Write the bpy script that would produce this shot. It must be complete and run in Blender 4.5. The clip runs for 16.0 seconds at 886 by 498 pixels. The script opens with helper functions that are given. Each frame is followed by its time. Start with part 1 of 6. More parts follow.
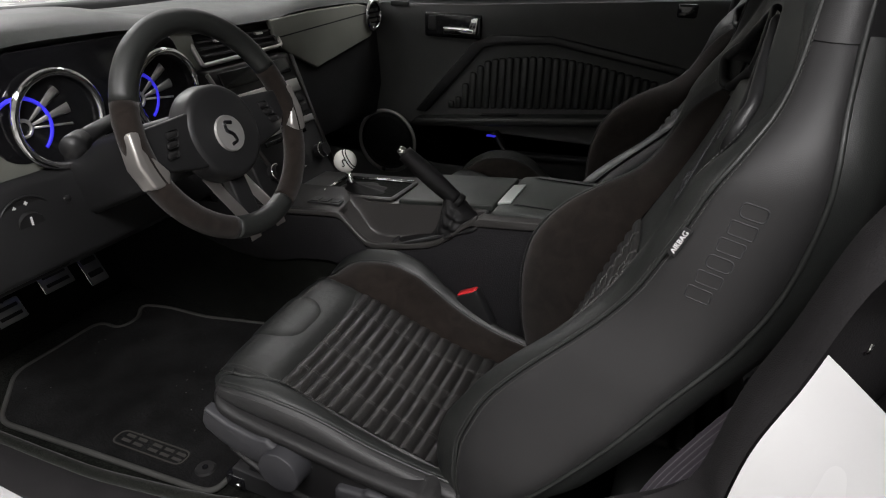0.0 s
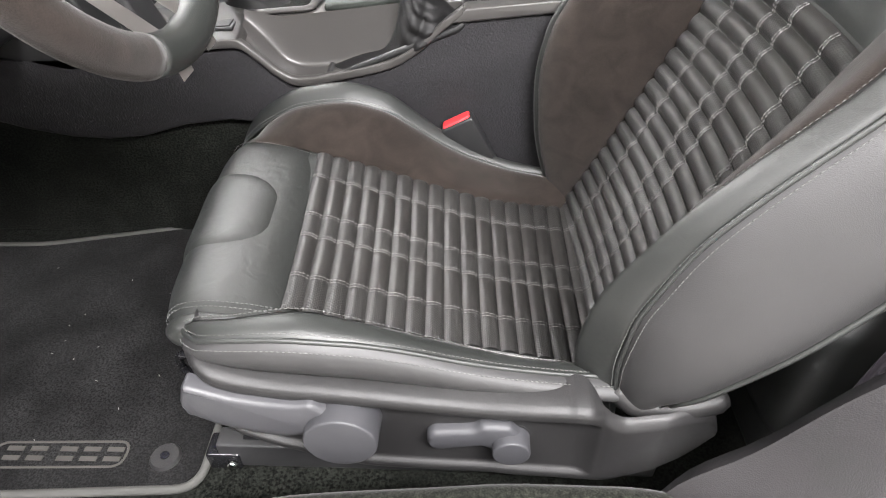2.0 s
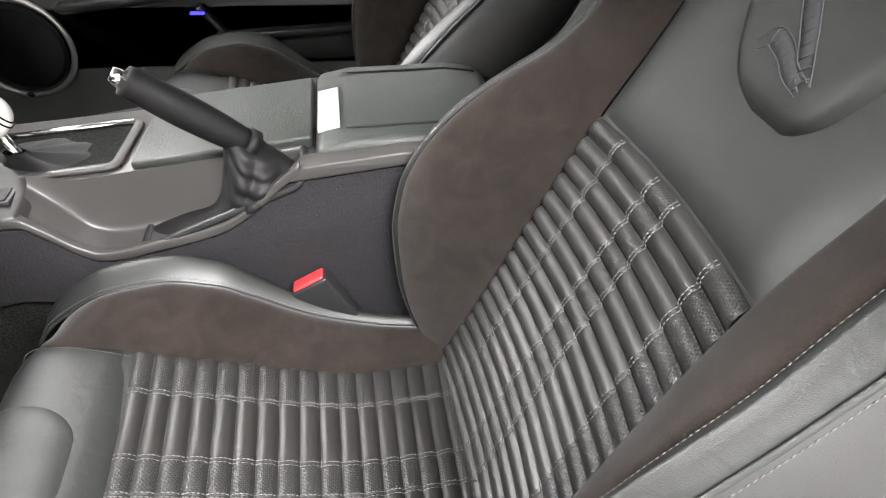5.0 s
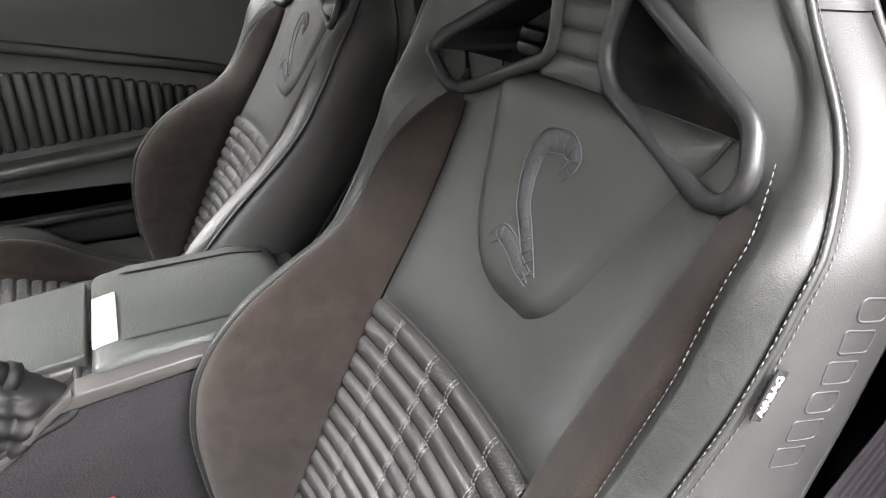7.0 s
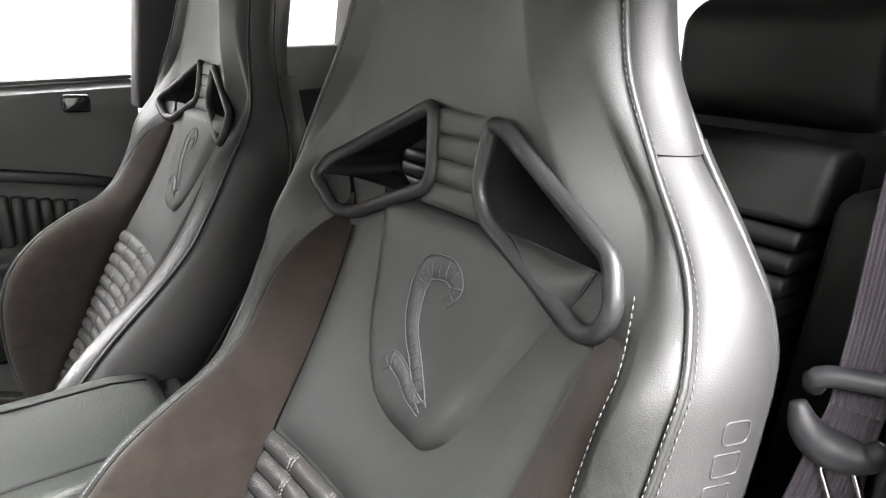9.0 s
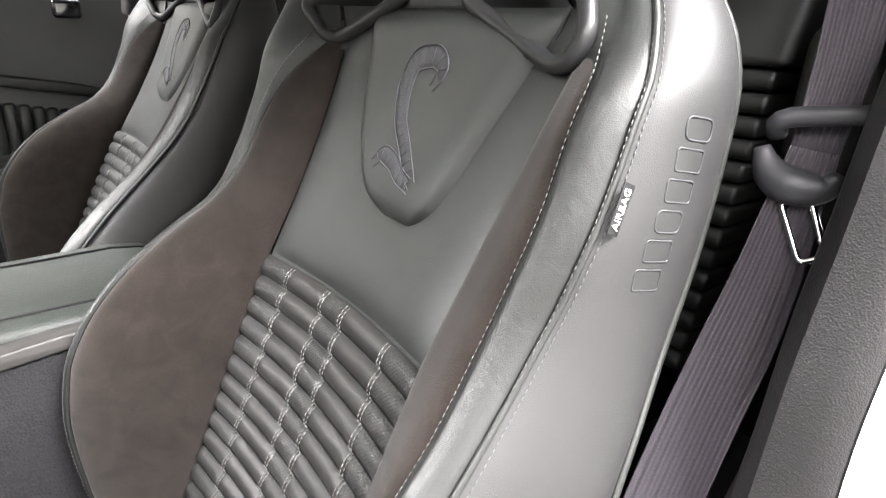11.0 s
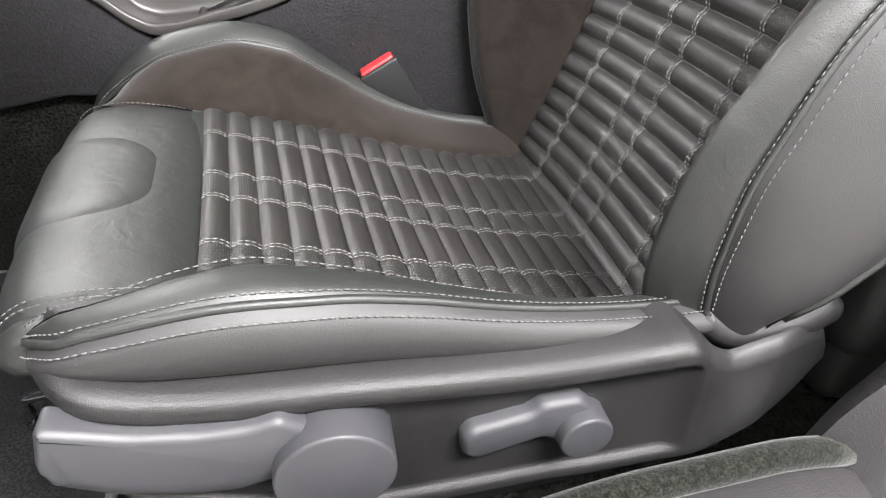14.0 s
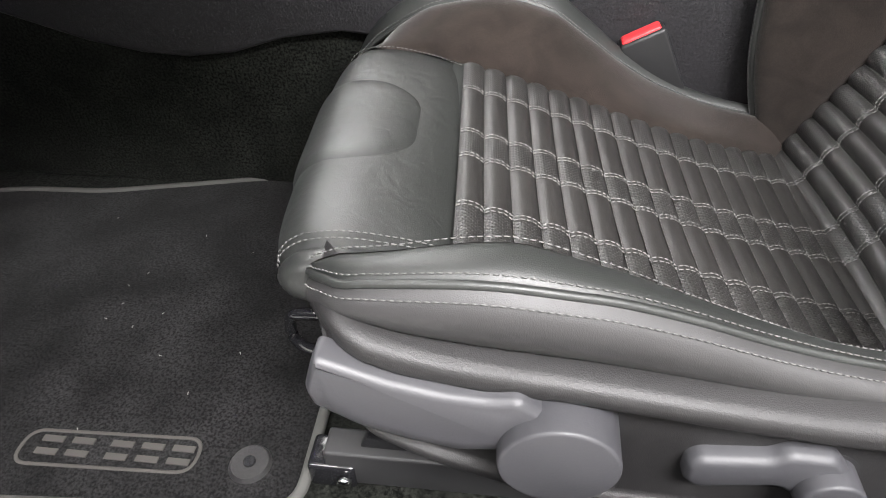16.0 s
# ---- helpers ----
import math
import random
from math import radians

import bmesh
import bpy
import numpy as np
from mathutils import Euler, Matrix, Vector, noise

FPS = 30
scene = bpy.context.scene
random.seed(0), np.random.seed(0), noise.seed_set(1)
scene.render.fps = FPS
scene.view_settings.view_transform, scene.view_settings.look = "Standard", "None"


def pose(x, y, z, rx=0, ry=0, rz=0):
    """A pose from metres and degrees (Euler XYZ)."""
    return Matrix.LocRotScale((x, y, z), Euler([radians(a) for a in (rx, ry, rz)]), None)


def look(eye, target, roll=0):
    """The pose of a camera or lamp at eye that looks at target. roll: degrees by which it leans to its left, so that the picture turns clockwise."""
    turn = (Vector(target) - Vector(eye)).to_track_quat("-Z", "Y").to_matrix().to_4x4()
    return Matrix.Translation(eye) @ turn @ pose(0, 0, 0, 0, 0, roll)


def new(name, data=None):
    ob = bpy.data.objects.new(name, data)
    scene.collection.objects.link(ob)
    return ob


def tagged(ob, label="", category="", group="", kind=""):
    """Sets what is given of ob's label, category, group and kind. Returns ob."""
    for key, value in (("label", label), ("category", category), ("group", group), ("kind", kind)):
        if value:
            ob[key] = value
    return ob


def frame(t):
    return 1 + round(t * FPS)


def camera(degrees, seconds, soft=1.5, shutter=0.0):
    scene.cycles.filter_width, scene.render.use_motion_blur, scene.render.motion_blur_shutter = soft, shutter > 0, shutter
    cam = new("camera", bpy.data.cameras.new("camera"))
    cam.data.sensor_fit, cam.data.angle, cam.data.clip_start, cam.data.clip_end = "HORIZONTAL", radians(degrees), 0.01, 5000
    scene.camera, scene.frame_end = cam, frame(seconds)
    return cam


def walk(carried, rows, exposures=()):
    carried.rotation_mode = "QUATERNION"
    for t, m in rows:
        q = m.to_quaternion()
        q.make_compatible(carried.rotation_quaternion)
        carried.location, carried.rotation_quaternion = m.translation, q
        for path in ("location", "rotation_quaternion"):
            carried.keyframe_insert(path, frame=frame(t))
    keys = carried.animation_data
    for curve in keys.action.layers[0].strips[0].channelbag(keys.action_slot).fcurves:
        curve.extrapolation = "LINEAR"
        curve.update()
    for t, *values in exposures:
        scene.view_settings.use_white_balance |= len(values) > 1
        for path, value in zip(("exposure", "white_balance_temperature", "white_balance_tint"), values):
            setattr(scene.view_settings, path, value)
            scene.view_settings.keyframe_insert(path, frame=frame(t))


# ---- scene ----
cam = camera(72.0, 16.0, soft=1.1)
PATH = [
    (0, (0.531, -1.108, 1.118), (-0.158, 0.539, 0.216), 1.2),
    (0.5, (0.448, -1.065, 1.077), (-0.157, 0.544, 0.055), 0.8),
    (1, (0.336, -1.016, 1.046), (-0.09, 0.56, -0.111), 0.1),
    (1.5, (0.23, -0.972, 0.981), (0.089, 0.598, -0.25), 0.6),
    (2, (0.182, -0.921, 0.934), (0.146, 0.597, -0.368), 0.4),
    (2.5, (0.167, -0.884, 0.91), (0.151, 0.603, -0.427), 0.7),
    (3, (0.157, -0.85, 0.894), (0.146, 0.629, -0.453), 0.6),
    (3.5, (0.152, -0.812, 0.887), (0.149, 0.652, -0.475), 0.4),
    (4, (0.178, -0.764, 0.911), (0.19, 0.678, -0.475), 0.7),
    (4.5, (0.217, -0.719, 0.974), (0.278, 0.716, -0.417), 1.4),
    (5, (0.243, -0.717, 1.009), (0.521, 0.82, -0.24), 2.2),
    (5.2, (0.252, -0.715, 1.024), (0.633, 0.844, -0.169), 2.3),
    (7.3, (0.289, -0.707, 1.082), (1.177, 0.866, 0.222), 2.5),
    (8, (0.304, -0.701, 1.105), (1.314, 0.863, 0.374), 2.6),
    (8.2, (0.306, -0.700, 1.108), (1.351, 0.839, 0.415), 2.6),
    (10.3, (0.303, -0.739, 1.031), (1.47, 0.765, 0.42), 2.4),
    (10.5, (0.297, -0.746, 1.009), (1.463, 0.754, 0.384), 2.4),
    (11, (0.272, -0.769, 0.975), (1.415, 0.714, 0.272), 2.3),
    (11.5, (0.227, -0.79, 0.922), (1.296, 0.706, 0.135), 1.2),
    (12, (0.205, -0.807, 0.867), (1.156, 0.727, 0.005), 1.3),
    (12.5, (0.163, -0.833, 0.81), (1.023, 0.724, -0.105), 1.3),
    (13, (0.123, -0.85, 0.761), (0.875, 0.742, -0.189), 1.8),
    (13.5, (0.124, -0.83, 0.733), (0.671, 0.772, -0.332), -0.4),
    (14, (0.092, -0.828, 0.737), (0.481, 0.758, -0.418), 0.3),
    (14.5, (0.069, -0.829, 0.742), (0.278, 0.744, -0.474), 0.0),
    (15, (0.052, -0.82, 0.748), (0.113, 0.738, -0.505), -0.3),
    (15.5, (0.044, -0.812, 0.747), (-0.019, 0.732, -0.523), -0.5),
    (16, (0.043, -0.805, 0.748), (-0.131, 0.721, -0.532), -0.5),
]
walk(cam, [(t, look(eye, target, roll)) for t, eye, target, roll in PATH],
     [(0.0, -2.35), (0.5, -1.9), (1.0, -1.0), (1.5, -0.33), (2.0, 0.08), (4.5, 0.12), (5.2, 0.2), (7.3, 0.55), (8.2, 0.62), (10.3, 0.75), (12.0, 0.5), (14.0, 0.15), (16.0, -0.02)])

# ---- light and exposure ----
world = bpy.data.worlds.new("garage_world")
scene.world = world
world.use_nodes = True
world.node_tree.nodes["Background"].inputs[0].default_value = (0.9, 0.95, 1.0, 1)
world.node_tree.nodes["Background"].inputs[1].default_value = 0.05


def area_lamp(name, x, y, z, sx, sy, watts, colour=(1.0, 0.975, 0.985), aim=None):
    data = bpy.data.lights.new(name, "AREA")
    data.shape, data.size, data.size_y, data.energy, data.color = "RECTANGLE", sx, sy, watts, colour
    ob = new(name, data)
    ob.matrix_world = look((x, y, z), aim or (x, y, 0))
    return ob


# Assumed lamps, out of view; places, size and watts set to suit the cabin's shading.
LAMPS = [(-1.3, -2.0, 2.75, 120), (1.1, -2.0, 2.75, 540), (-1.6, 1.9, 2.75, 125), (1.0, 1.9, 2.75, 110), (-3.1, 0.8, 2.75, 330)]
for lx, ly, lz, lw in LAMPS:
    area_lamp("panel_light", lx, ly, lz - 0.06, 1.8, 0.6, lw)


# ---- materials ----
def node_mat(name):
    m = bpy.data.materials.new(name)
    m.use_nodes = True
    return m, m.node_tree.nodes, m.node_tree.links, m.node_tree.nodes["Principled BSDF"]


def surface(name, colour, rough=0.5, metal=0.0, grain=0.0, grain_scale=300.0, vary=0.15, vary_scale=9.0, spec=0.5, sheen=0.0,
            rough_vary=0.08, kind="NOISE", coat=0.0, fleck=0.0, fleck_scale=700.0):
    """A plain material with two scales of variation and a fine relief."""
    m, n, l, b = node_mat(name)
    tc = n.new("ShaderNodeTexCoord")
    big = n.new("ShaderNodeTexNoise")
    big.inputs["Scale"].default_value, big.inputs["Detail"].default_value = vary_scale, 2
    l.new(tc.outputs["Object"], big.inputs["Vector"])
    ramp = n.new("ShaderNodeMapRange")
    ramp.interpolation_type = "SMOOTHSTEP"
    ramp.inputs["From Min"].default_value, ramp.inputs["From Max"].default_value = 0.2, 0.8
    ramp.inputs["To Min"].default_value, ramp.inputs["To Max"].default_value = 1 - vary, 1 + vary
    l.new(big.outputs["Fac"], ramp.inputs["Value"])
    mix = n.new("ShaderNodeVectorMath")
    mix.operation = "SCALE"
    mix.inputs[0].default_value = colour
    l.new(ramp.outputs["Result"], mix.inputs["Scale"])
    tint = mix
    if fleck:
        fk = n.new("ShaderNodeTexNoise")
        fk.inputs["Scale"].default_value, fk.inputs["Detail"].default_value = fleck_scale, 4
        l.new(tc.outputs["Object"], fk.inputs["Vector"])
        fr = n.new("ShaderNodeMapRange")
        fr.inputs["From Min"].default_value, fr.inputs["From Max"].default_value = 0.38, 0.62
        fr.inputs["To Min"].default_value, fr.inputs["To Max"].default_value = 1 - fleck, 1 + fleck
        l.new(fk.outputs["Fac"], fr.inputs["Value"])
        tint = n.new("ShaderNodeVectorMath")
        tint.operation = "SCALE"
        l.new(mix.outputs["Vector"], tint.inputs[0])
        l.new(fr.outputs["Result"], tint.inputs["Scale"])
    l.new(tint.outputs["Vector"], b.inputs["Base Color"])
    rr = n.new("ShaderNodeMapRange")
    rr.interpolation_type = "SMOOTHSTEP"
    rr.inputs["From Min"].default_value, rr.inputs["From Max"].default_value = 0.2, 0.8
    rr.inputs["To Min"].default_value, rr.inputs["To Max"].default_value = rough - rough_vary, rough + rough_vary
    l.new(big.outputs["Fac"], rr.inputs["Value"])
    l.new(rr.outputs["Result"], b.inputs["Roughness"])
    b.inputs["Metallic"].default_value = metal
    b.inputs["Specular IOR Level"].default_value = spec
    b.inputs["Sheen Weight"].default_value = sheen
    b.inputs["Sheen Roughness"].default_value = 0.5
    b.inputs["Coat Weight"].default_value = coat
    if grain:
        if kind == "VORONOI":
            fine = n.new("ShaderNodeTexVoronoi")
            out = fine.outputs["Distance"]
        else:
            fine = n.new("ShaderNodeTexNoise")
            fine.inputs["Detail"].default_value = 3
            out = fine.outputs["Fac"]
        fine.inputs["Scale"].default_value = grain_scale
        l.new(tc.outputs["Object"], fine.inputs["Vector"])
        bump = n.new("ShaderNodeBump")
        bump.inputs["Strength"].default_value = grain
        bump.inputs["Distance"].default_value = 0.0006
        l.new(out, bump.inputs["Height"])
        l.new(bump.outputs["Normal"], b.inputs["Normal"])
    return m


def leather_mat(name, colour, rough, perforated=False, crease=0.35):
    """Leather: pebbled grain, soft creases, wear; the punched kind has rows of small holes."""
    m = surface(name, colour, rough, vary=0.09, vary_scale=14, spec=0.55, rough_vary=0.03)
    n, l, b = m.node_tree.nodes, m.node_tree.links, m.node_tree.nodes["Principled BSDF"]
    tc = n.new("ShaderNodeTexCoord")
    peb = n.new("ShaderNodeTexVoronoi")
    peb.inputs["Scale"].default_value = 1300
    l.new(tc.outputs["Object"], peb.inputs["Vector"])
    cr = n.new("ShaderNodeTexNoise")
    cr.inputs["Scale"].default_value, cr.inputs["Detail"].default_value, cr.inputs["Distortion"].default_value = 26, 1.5, 0.0
    l.new(tc.outputs["Object"], cr.inputs["Vector"])
    bp = n.new("ShaderNodeBump")
    bp.inputs["Strength"].default_value, bp.inputs["Distance"].default_value = crease, 0.0015
    l.new(cr.outputs["Fac"], bp.inputs["Height"])
    bg = n.new("ShaderNodeBump")
    bg.inputs["Strength"].default_value, bg.inputs["Distance"].default_value = 0.3, 0.0003
    l.new(peb.outputs["Distance"], bg.inputs["Height"])
    l.new(bp.outputs["Normal"], bg.inputs["Normal"])
    last = bg
    if perforated:
        uv = n.new("ShaderNodeUVMap")
        scl = n.new("ShaderNodeVectorMath")
        scl.operation = "SCALE"
        scl.inputs["Scale"].default_value = 1 / 0.0027
        l.new(uv.outputs["UV"], scl.inputs[0])
        rot = n.new("ShaderNodeVectorRotate")
        rot.rotation_type = "Z_AXIS"
        rot.inputs["Angle"].default_value = math.pi / 4
        l.new(scl.outputs["Vector"], rot.inputs["Vector"])
        fr = n.new("ShaderNodeVectorMath")
        fr.operation = "FRACTION"
        l.new(rot.outputs["Vector"], fr.inputs[0])
        ds = n.new("ShaderNodeVectorMath")
        ds.operation = "DISTANCE"
        ds.inputs[1].default_value = (0.5, 0.5, 0)
        sep = n.new("ShaderNodeSeparateXYZ")
        l.new(fr.outputs["Vector"], sep.inputs[0])
        com = n.new("ShaderNodeCombineXYZ")
        l.new(sep.outputs[0], com.inputs[0])
        l.new(sep.outputs[1], com.inputs[1])
        l.new(com.outputs[0], ds.inputs[0])
        hole = n.new("ShaderNodeMapRange")
        hole.inputs["From Min"].default_value, hole.inputs["From Max"].default_value = 0.2, 0.3
        l.new(ds.outputs["Value"], hole.inputs["Value"])
        old = b.inputs["Base Color"].links[0].from_socket
        mul = n.new("ShaderNodeMix")
        mul.data_type = "RGBA"
        mul.inputs["A"].default_value = (0.003, 0.003, 0.003, 1)
        l.new(hole.outputs["Result"], mul.inputs["Factor"])
        l.new(old, mul.inputs["B"])
        l.new(mul.outputs["Result"], b.inputs["Base Color"])
        bh = n.new("ShaderNodeBump")
        bh.inputs["Strength"].default_value, bh.inputs["Distance"].default_value = 0.8, 0.0008
        l.new(hole.outputs["Result"], bh.inputs["Height"])
        l.new(bg.outputs["Normal"], bh.inputs["Normal"])
        last = bh
    l.new(last.outputs["Normal"], b.inputs["Normal"])
    return m


def worn_leather(name, colour, rough):
    """Leather with stretched wrinkles and worn ridges."""
    m = leather_mat(name, colour, rough, crease=0.12)
    n, l, b = m.node_tree.nodes, m.node_tree.links, m.node_tree.nodes["Principled BSDF"]
    tc = n.new("ShaderNodeTexCoord")
    wr = n.new("ShaderNodeTexNoise")
    wr.inputs["Scale"].default_value, wr.inputs["Detail"].default_value, wr.inputs["Distortion"].default_value = 42, 4, 0.9
    l.new(tc.outputs["Object"], wr.inputs["Vector"])
    bp = n.new("ShaderNodeBump")
    bp.inputs["Strength"].default_value, bp.inputs["Distance"].default_value = 0.36, 0.0022
    l.new(wr.outputs["Fac"], bp.inputs["Height"])
    l.new(b.inputs["Normal"].links[0].from_socket, bp.inputs["Normal"])
    l.new(bp.outputs["Normal"], b.inputs["Normal"])
    return m


def suede_mat(name, colour):
    """Suede: matt nap with brushed lighter and darker patches."""
    m = surface(name, colour, 0.9, vary=0.32, vary_scale=26, spec=0.06, sheen=0.12, rough_vary=0.04, grain=0.6, grain_scale=900, fleck=0.14, fleck_scale=800)
    n, l, b = m.node_tree.nodes, m.node_tree.links, m.node_tree.nodes["Principled BSDF"]
    for node in n:
        if node.type == "TEX_NOISE" and node.inputs["Scale"].default_value == 26:
            node.inputs["Distortion"].default_value = 1.4
            node.inputs["Detail"].default_value = 4
    return m


def glow(name, colour, strength):
    m, n, l, b = node_mat(name)
    b.inputs["Base Color"].default_value = (*colour, 1)
    b.inputs["Emission Color"].default_value = (*colour, 1)
    b.inputs["Emission Strength"].default_value = strength
    return m


def glass_mat(name):
    m, n, l, b = node_mat(name)
    b.inputs["Base Color"].default_value = (0.95, 0.98, 0.96, 1)
    b.inputs["Transmission Weight"].default_value = 1
    b.inputs["Roughness"].default_value = 0.0
    b.inputs["IOR"].default_value = 1.02
    return m


LEATHER = leather_mat("black_leather", (0.0145, 0.0158, 0.0147), 0.47, crease=0.06)
# seat leather in a lighter colour, carrying some of the bright side light
LEATHER_SIDE = leather_mat("side_leather", (0.0180, 0.0176, 0.0178), 0.56, crease=0.05)
LEATHER_PERF = leather_mat("punched_leather", (0.0150, 0.0142, 0.0133), 0.46, perforated=True, crease=0.08)
LEATHER_TILE = leather_mat("quilted_leather", (0.0140, 0.0132, 0.0124), 0.42, crease=0.08)
SUEDE = suede_mat("brown_black_suede", (0.0152, 0.0118, 0.0100))
BOOT_LEATHER = leather_mat("black_boot_leather", (0.0042, 0.0040, 0.0042), 0.62, crease=0.45)
BOOT_LEATHER.node_tree.nodes["Principled BSDF"].inputs["Specular IOR Level"].default_value = 0.3
# black leather darkened in colour for the shade of the rear cabin
REAR_LEATHER = leather_mat("shaded_rear_leather", (0.0065, 0.007, 0.0065), 0.55, crease=0.1)
LEATHER_WORN = worn_leather("creased_front_leather", (0.0115, 0.0125, 0.0115), 0.46)
# low metallic and a pale colour stand in for the badge's bright reflection
BADGE = surface("pale_badge_metal", (0.55, 0.58, 0.56), 0.4, metal=0.3, vary=0.05)
PEDAL = surface("dull_pedal_metal", (0.42, 0.42, 0.43), 0.34, metal=0.8, vary=0.2)
THREAD = surface("grey_thread", (0.10, 0.10, 0.097), 0.8, spec=0.2)
THREAD_PALE = surface("pale_grey_thread", (0.13, 0.128, 0.124), 0.8, spec=0.2)
PLASTIC = surface("dark_grained_plastic", (0.0120, 0.0116, 0.0118), 0.50, spec=0.35, grain=0.25, grain_scale=1300, kind="VORONOI", fleck=0.25, fleck_scale=900)
TRIM_DARK = surface("dark_pillar_plastic", (0.0165, 0.0155, 0.0162), 0.60, spec=0.22, grain=0.35, grain_scale=800, kind="VORONOI")
# charcoal door skin, lightened in its base colour for the light falling on it
DOOR_SKIN = surface("lit_door_skin", (0.066, 0.067, 0.066), 0.5, grain=0.3, grain_scale=700, kind="VORONOI")
PLASTIC_GREY = surface("grey_lever_plastic", (0.030, 0.030, 0.033), 0.5, spec=0.4, grain=0.12, grain_scale=600, vary=0.08)
PLASTIC_SMOOTH = surface("black_satin_plastic", (0.0135, 0.0135, 0.014), 0.42, spec=0.35, grain=0.08, grain_scale=500, vary=0.1)
DASH_SKIN = surface("dash_top_skin", (0.022, 0.0255, 0.0225), 0.52, grain=0.45, grain_scale=380, kind="VORONOI")
# metal panel; its bright reflection is put into a pale, hardly metallic base
DASH_PANEL = surface("brushed_dash_panel", (0.20, 0.205, 0.18), 0.42, metal=0.15, grain=0.1, grain_scale=800, vary=0.1)
CONSOLE_TRIM = surface("console_trim_paint", (0.036, 0.034, 0.0325), 0.38, grain=0.1, grain_scale=700, vary=0.08)
CONSOLE_SKIN = surface("console_side_skin", (0.0135, 0.0130, 0.0142), 0.7, spec=0.2, vary=0.28, vary_scale=230, grain=0.9, grain_scale=350, kind="VORONOI", fleck=0.35, fleck_scale=800)
CARPET = surface("black_carpet", (0.0068, 0.0073, 0.0062), 0.95, grain=1.0, grain_scale=420, vary=0.4, vary_scale=25, sheen=0.03, spec=0.04, fleck=0.75, fleck_scale=330)
CARPET_EDGE = surface("fuzzy_sill_seal", (0.0085, 0.009, 0.0072), 0.95, grain=1.0, grain_scale=500, vary=0.5, vary_scale=180, sheen=0.1, spec=0.05, fleck=0.6, fleck_scale=600)
MAT_PILE = surface("floor_mat_pile", (0.0074, 0.0072, 0.0073), 0.92, grain=0.9, grain_scale=600, vary=0.5, vary_scale=14, sheen=0.04, spec=0.04, fleck=0.6, fleck_scale=420)
MAT_EDGE = surface("mat_binding", (0.05, 0.05, 0.047), 0.85, spec=0.1, grain=0.6, grain_scale=600)
SILVER = surface("satin_silver", (0.66, 0.65, 0.63), 0.34, metal=0.8, vary=0.05)
SPOKE_METAL = surface("brushed_spoke_metal", (0.42, 0.40, 0.38), 0.42, metal=0.8, vary=0.06)
CHROME = surface("chrome", (0.8, 0.8, 0.8), 0.08, metal=1.0, vary=0.03, rough_vary=0.03)
GLOSS_BLACK = surface("gloss_black", (0.008, 0.008, 0.009), 0.12, vary=0.05, rough_vary=0.04)
WHITE_PAINT = surface("white_body_paint", (0.80, 0.80, 0.80), 0.25, vary=0.02, coat=0.6)
WHITE_BALL = surface("white_shift_ball", (0.75, 0.74, 0.70), 0.2, vary=0.03, coat=0.5)
BELT = surface("purple_grey_webbing", (0.034, 0.028, 0.036), 0.65, spec=0.3, grain=0.6, grain_scale=700, vary=0.1, sheen=0.3)
RED = surface("red_buckle_button", (0.62, 0.03, 0.035), 0.35, vary=0.08)
HEADLINER = surface("grey_headliner", (0.30, 0.30, 0.29), 0.95, grain=0.4, grain_scale=400)
WALL = surface("white_garage_wall", (0.78, 0.78, 0.75), 0.8, vary=0.04, vary_scale=2, grain=0.2, grain_scale=60)
CEIL = surface("white_ceiling_board", (0.8, 0.8, 0.78), 0.85, vary=0.03, vary_scale=3)
CONCRETE = surface("grey_garage_floor", (0.30, 0.29, 0.28), 0.5, vary=0.25, vary_scale=3, grain=0.3, grain_scale=90)
BLUE_GLOW = glow("blue_gauge_light", (0.05, 0.04, 1.0), 2.2)
BLUE_DIM = glow("blue_footwell_light", (0.05, 0.04, 1.0), 0.6)
TUBE = glow("white_lamp_panel", (1.0, 0.98, 0.98), 6.0)
GLASS = glass_mat("clear_glass")
RUBBER = surface("black_rubber", (0.008, 0.008, 0.0085), 0.65, vary=0.2)
CYAN = surface("cyan_label", (0.02, 0.55, 0.62), 0.5, vary=0.05)
YELLOW = surface("yellow_label", (0.75, 0.62, 0.03), 0.5, vary=0.05)
LABEL_WHITE = surface("white_label", (0.8, 0.8, 0.8), 0.5, vary=0.03)
EMBOSS = surface("dark_embossing", (0.022, 0.022, 0.024), 0.55, vary=0.2, grain=0.5, grain_scale=500)
EMBOSS_GREY = surface("grey_embossing", (0.040, 0.040, 0.043), 0.8, spec=0.2, vary=0.25, vary_scale=200, grain=0.8, grain_scale=900)
MARK_GREY = surface("woven_grey_mark", (0.04, 0.038, 0.035), 0.8, spec=0.1, grain=0.5, grain_scale=900)


# ---- mesh helpers ----
def ip(table, z):
    """Smooth (monotone cubic) interpolation in a table of pairs."""
    t = np.array(table, float)
    xs, ys = t[:, 0], t[:, 1]
    d = np.diff(ys) / np.diff(xs)
    m = np.r_[d[0], [0 if a * b <= 0 else 2 * a * b / (a + b) for a, b in zip(d[:-1], d[1:])], d[-1]]
    z = np.clip(z, xs[0], xs[-1])
    k = np.clip(np.searchsorted(xs, z) - 1, 0, len(xs) - 2)
    h = xs[k + 1] - xs[k]
    u = (z - xs[k]) / h
    return ((2 * u**3 - 3 * u**2 + 1) * ys[k] + (u**3 - 2 * u**2 + u) * h * m[k] + (-2 * u**3 + 3 * u**2) * ys[k + 1] + (u**3 - u**2) * h * m[k + 1])


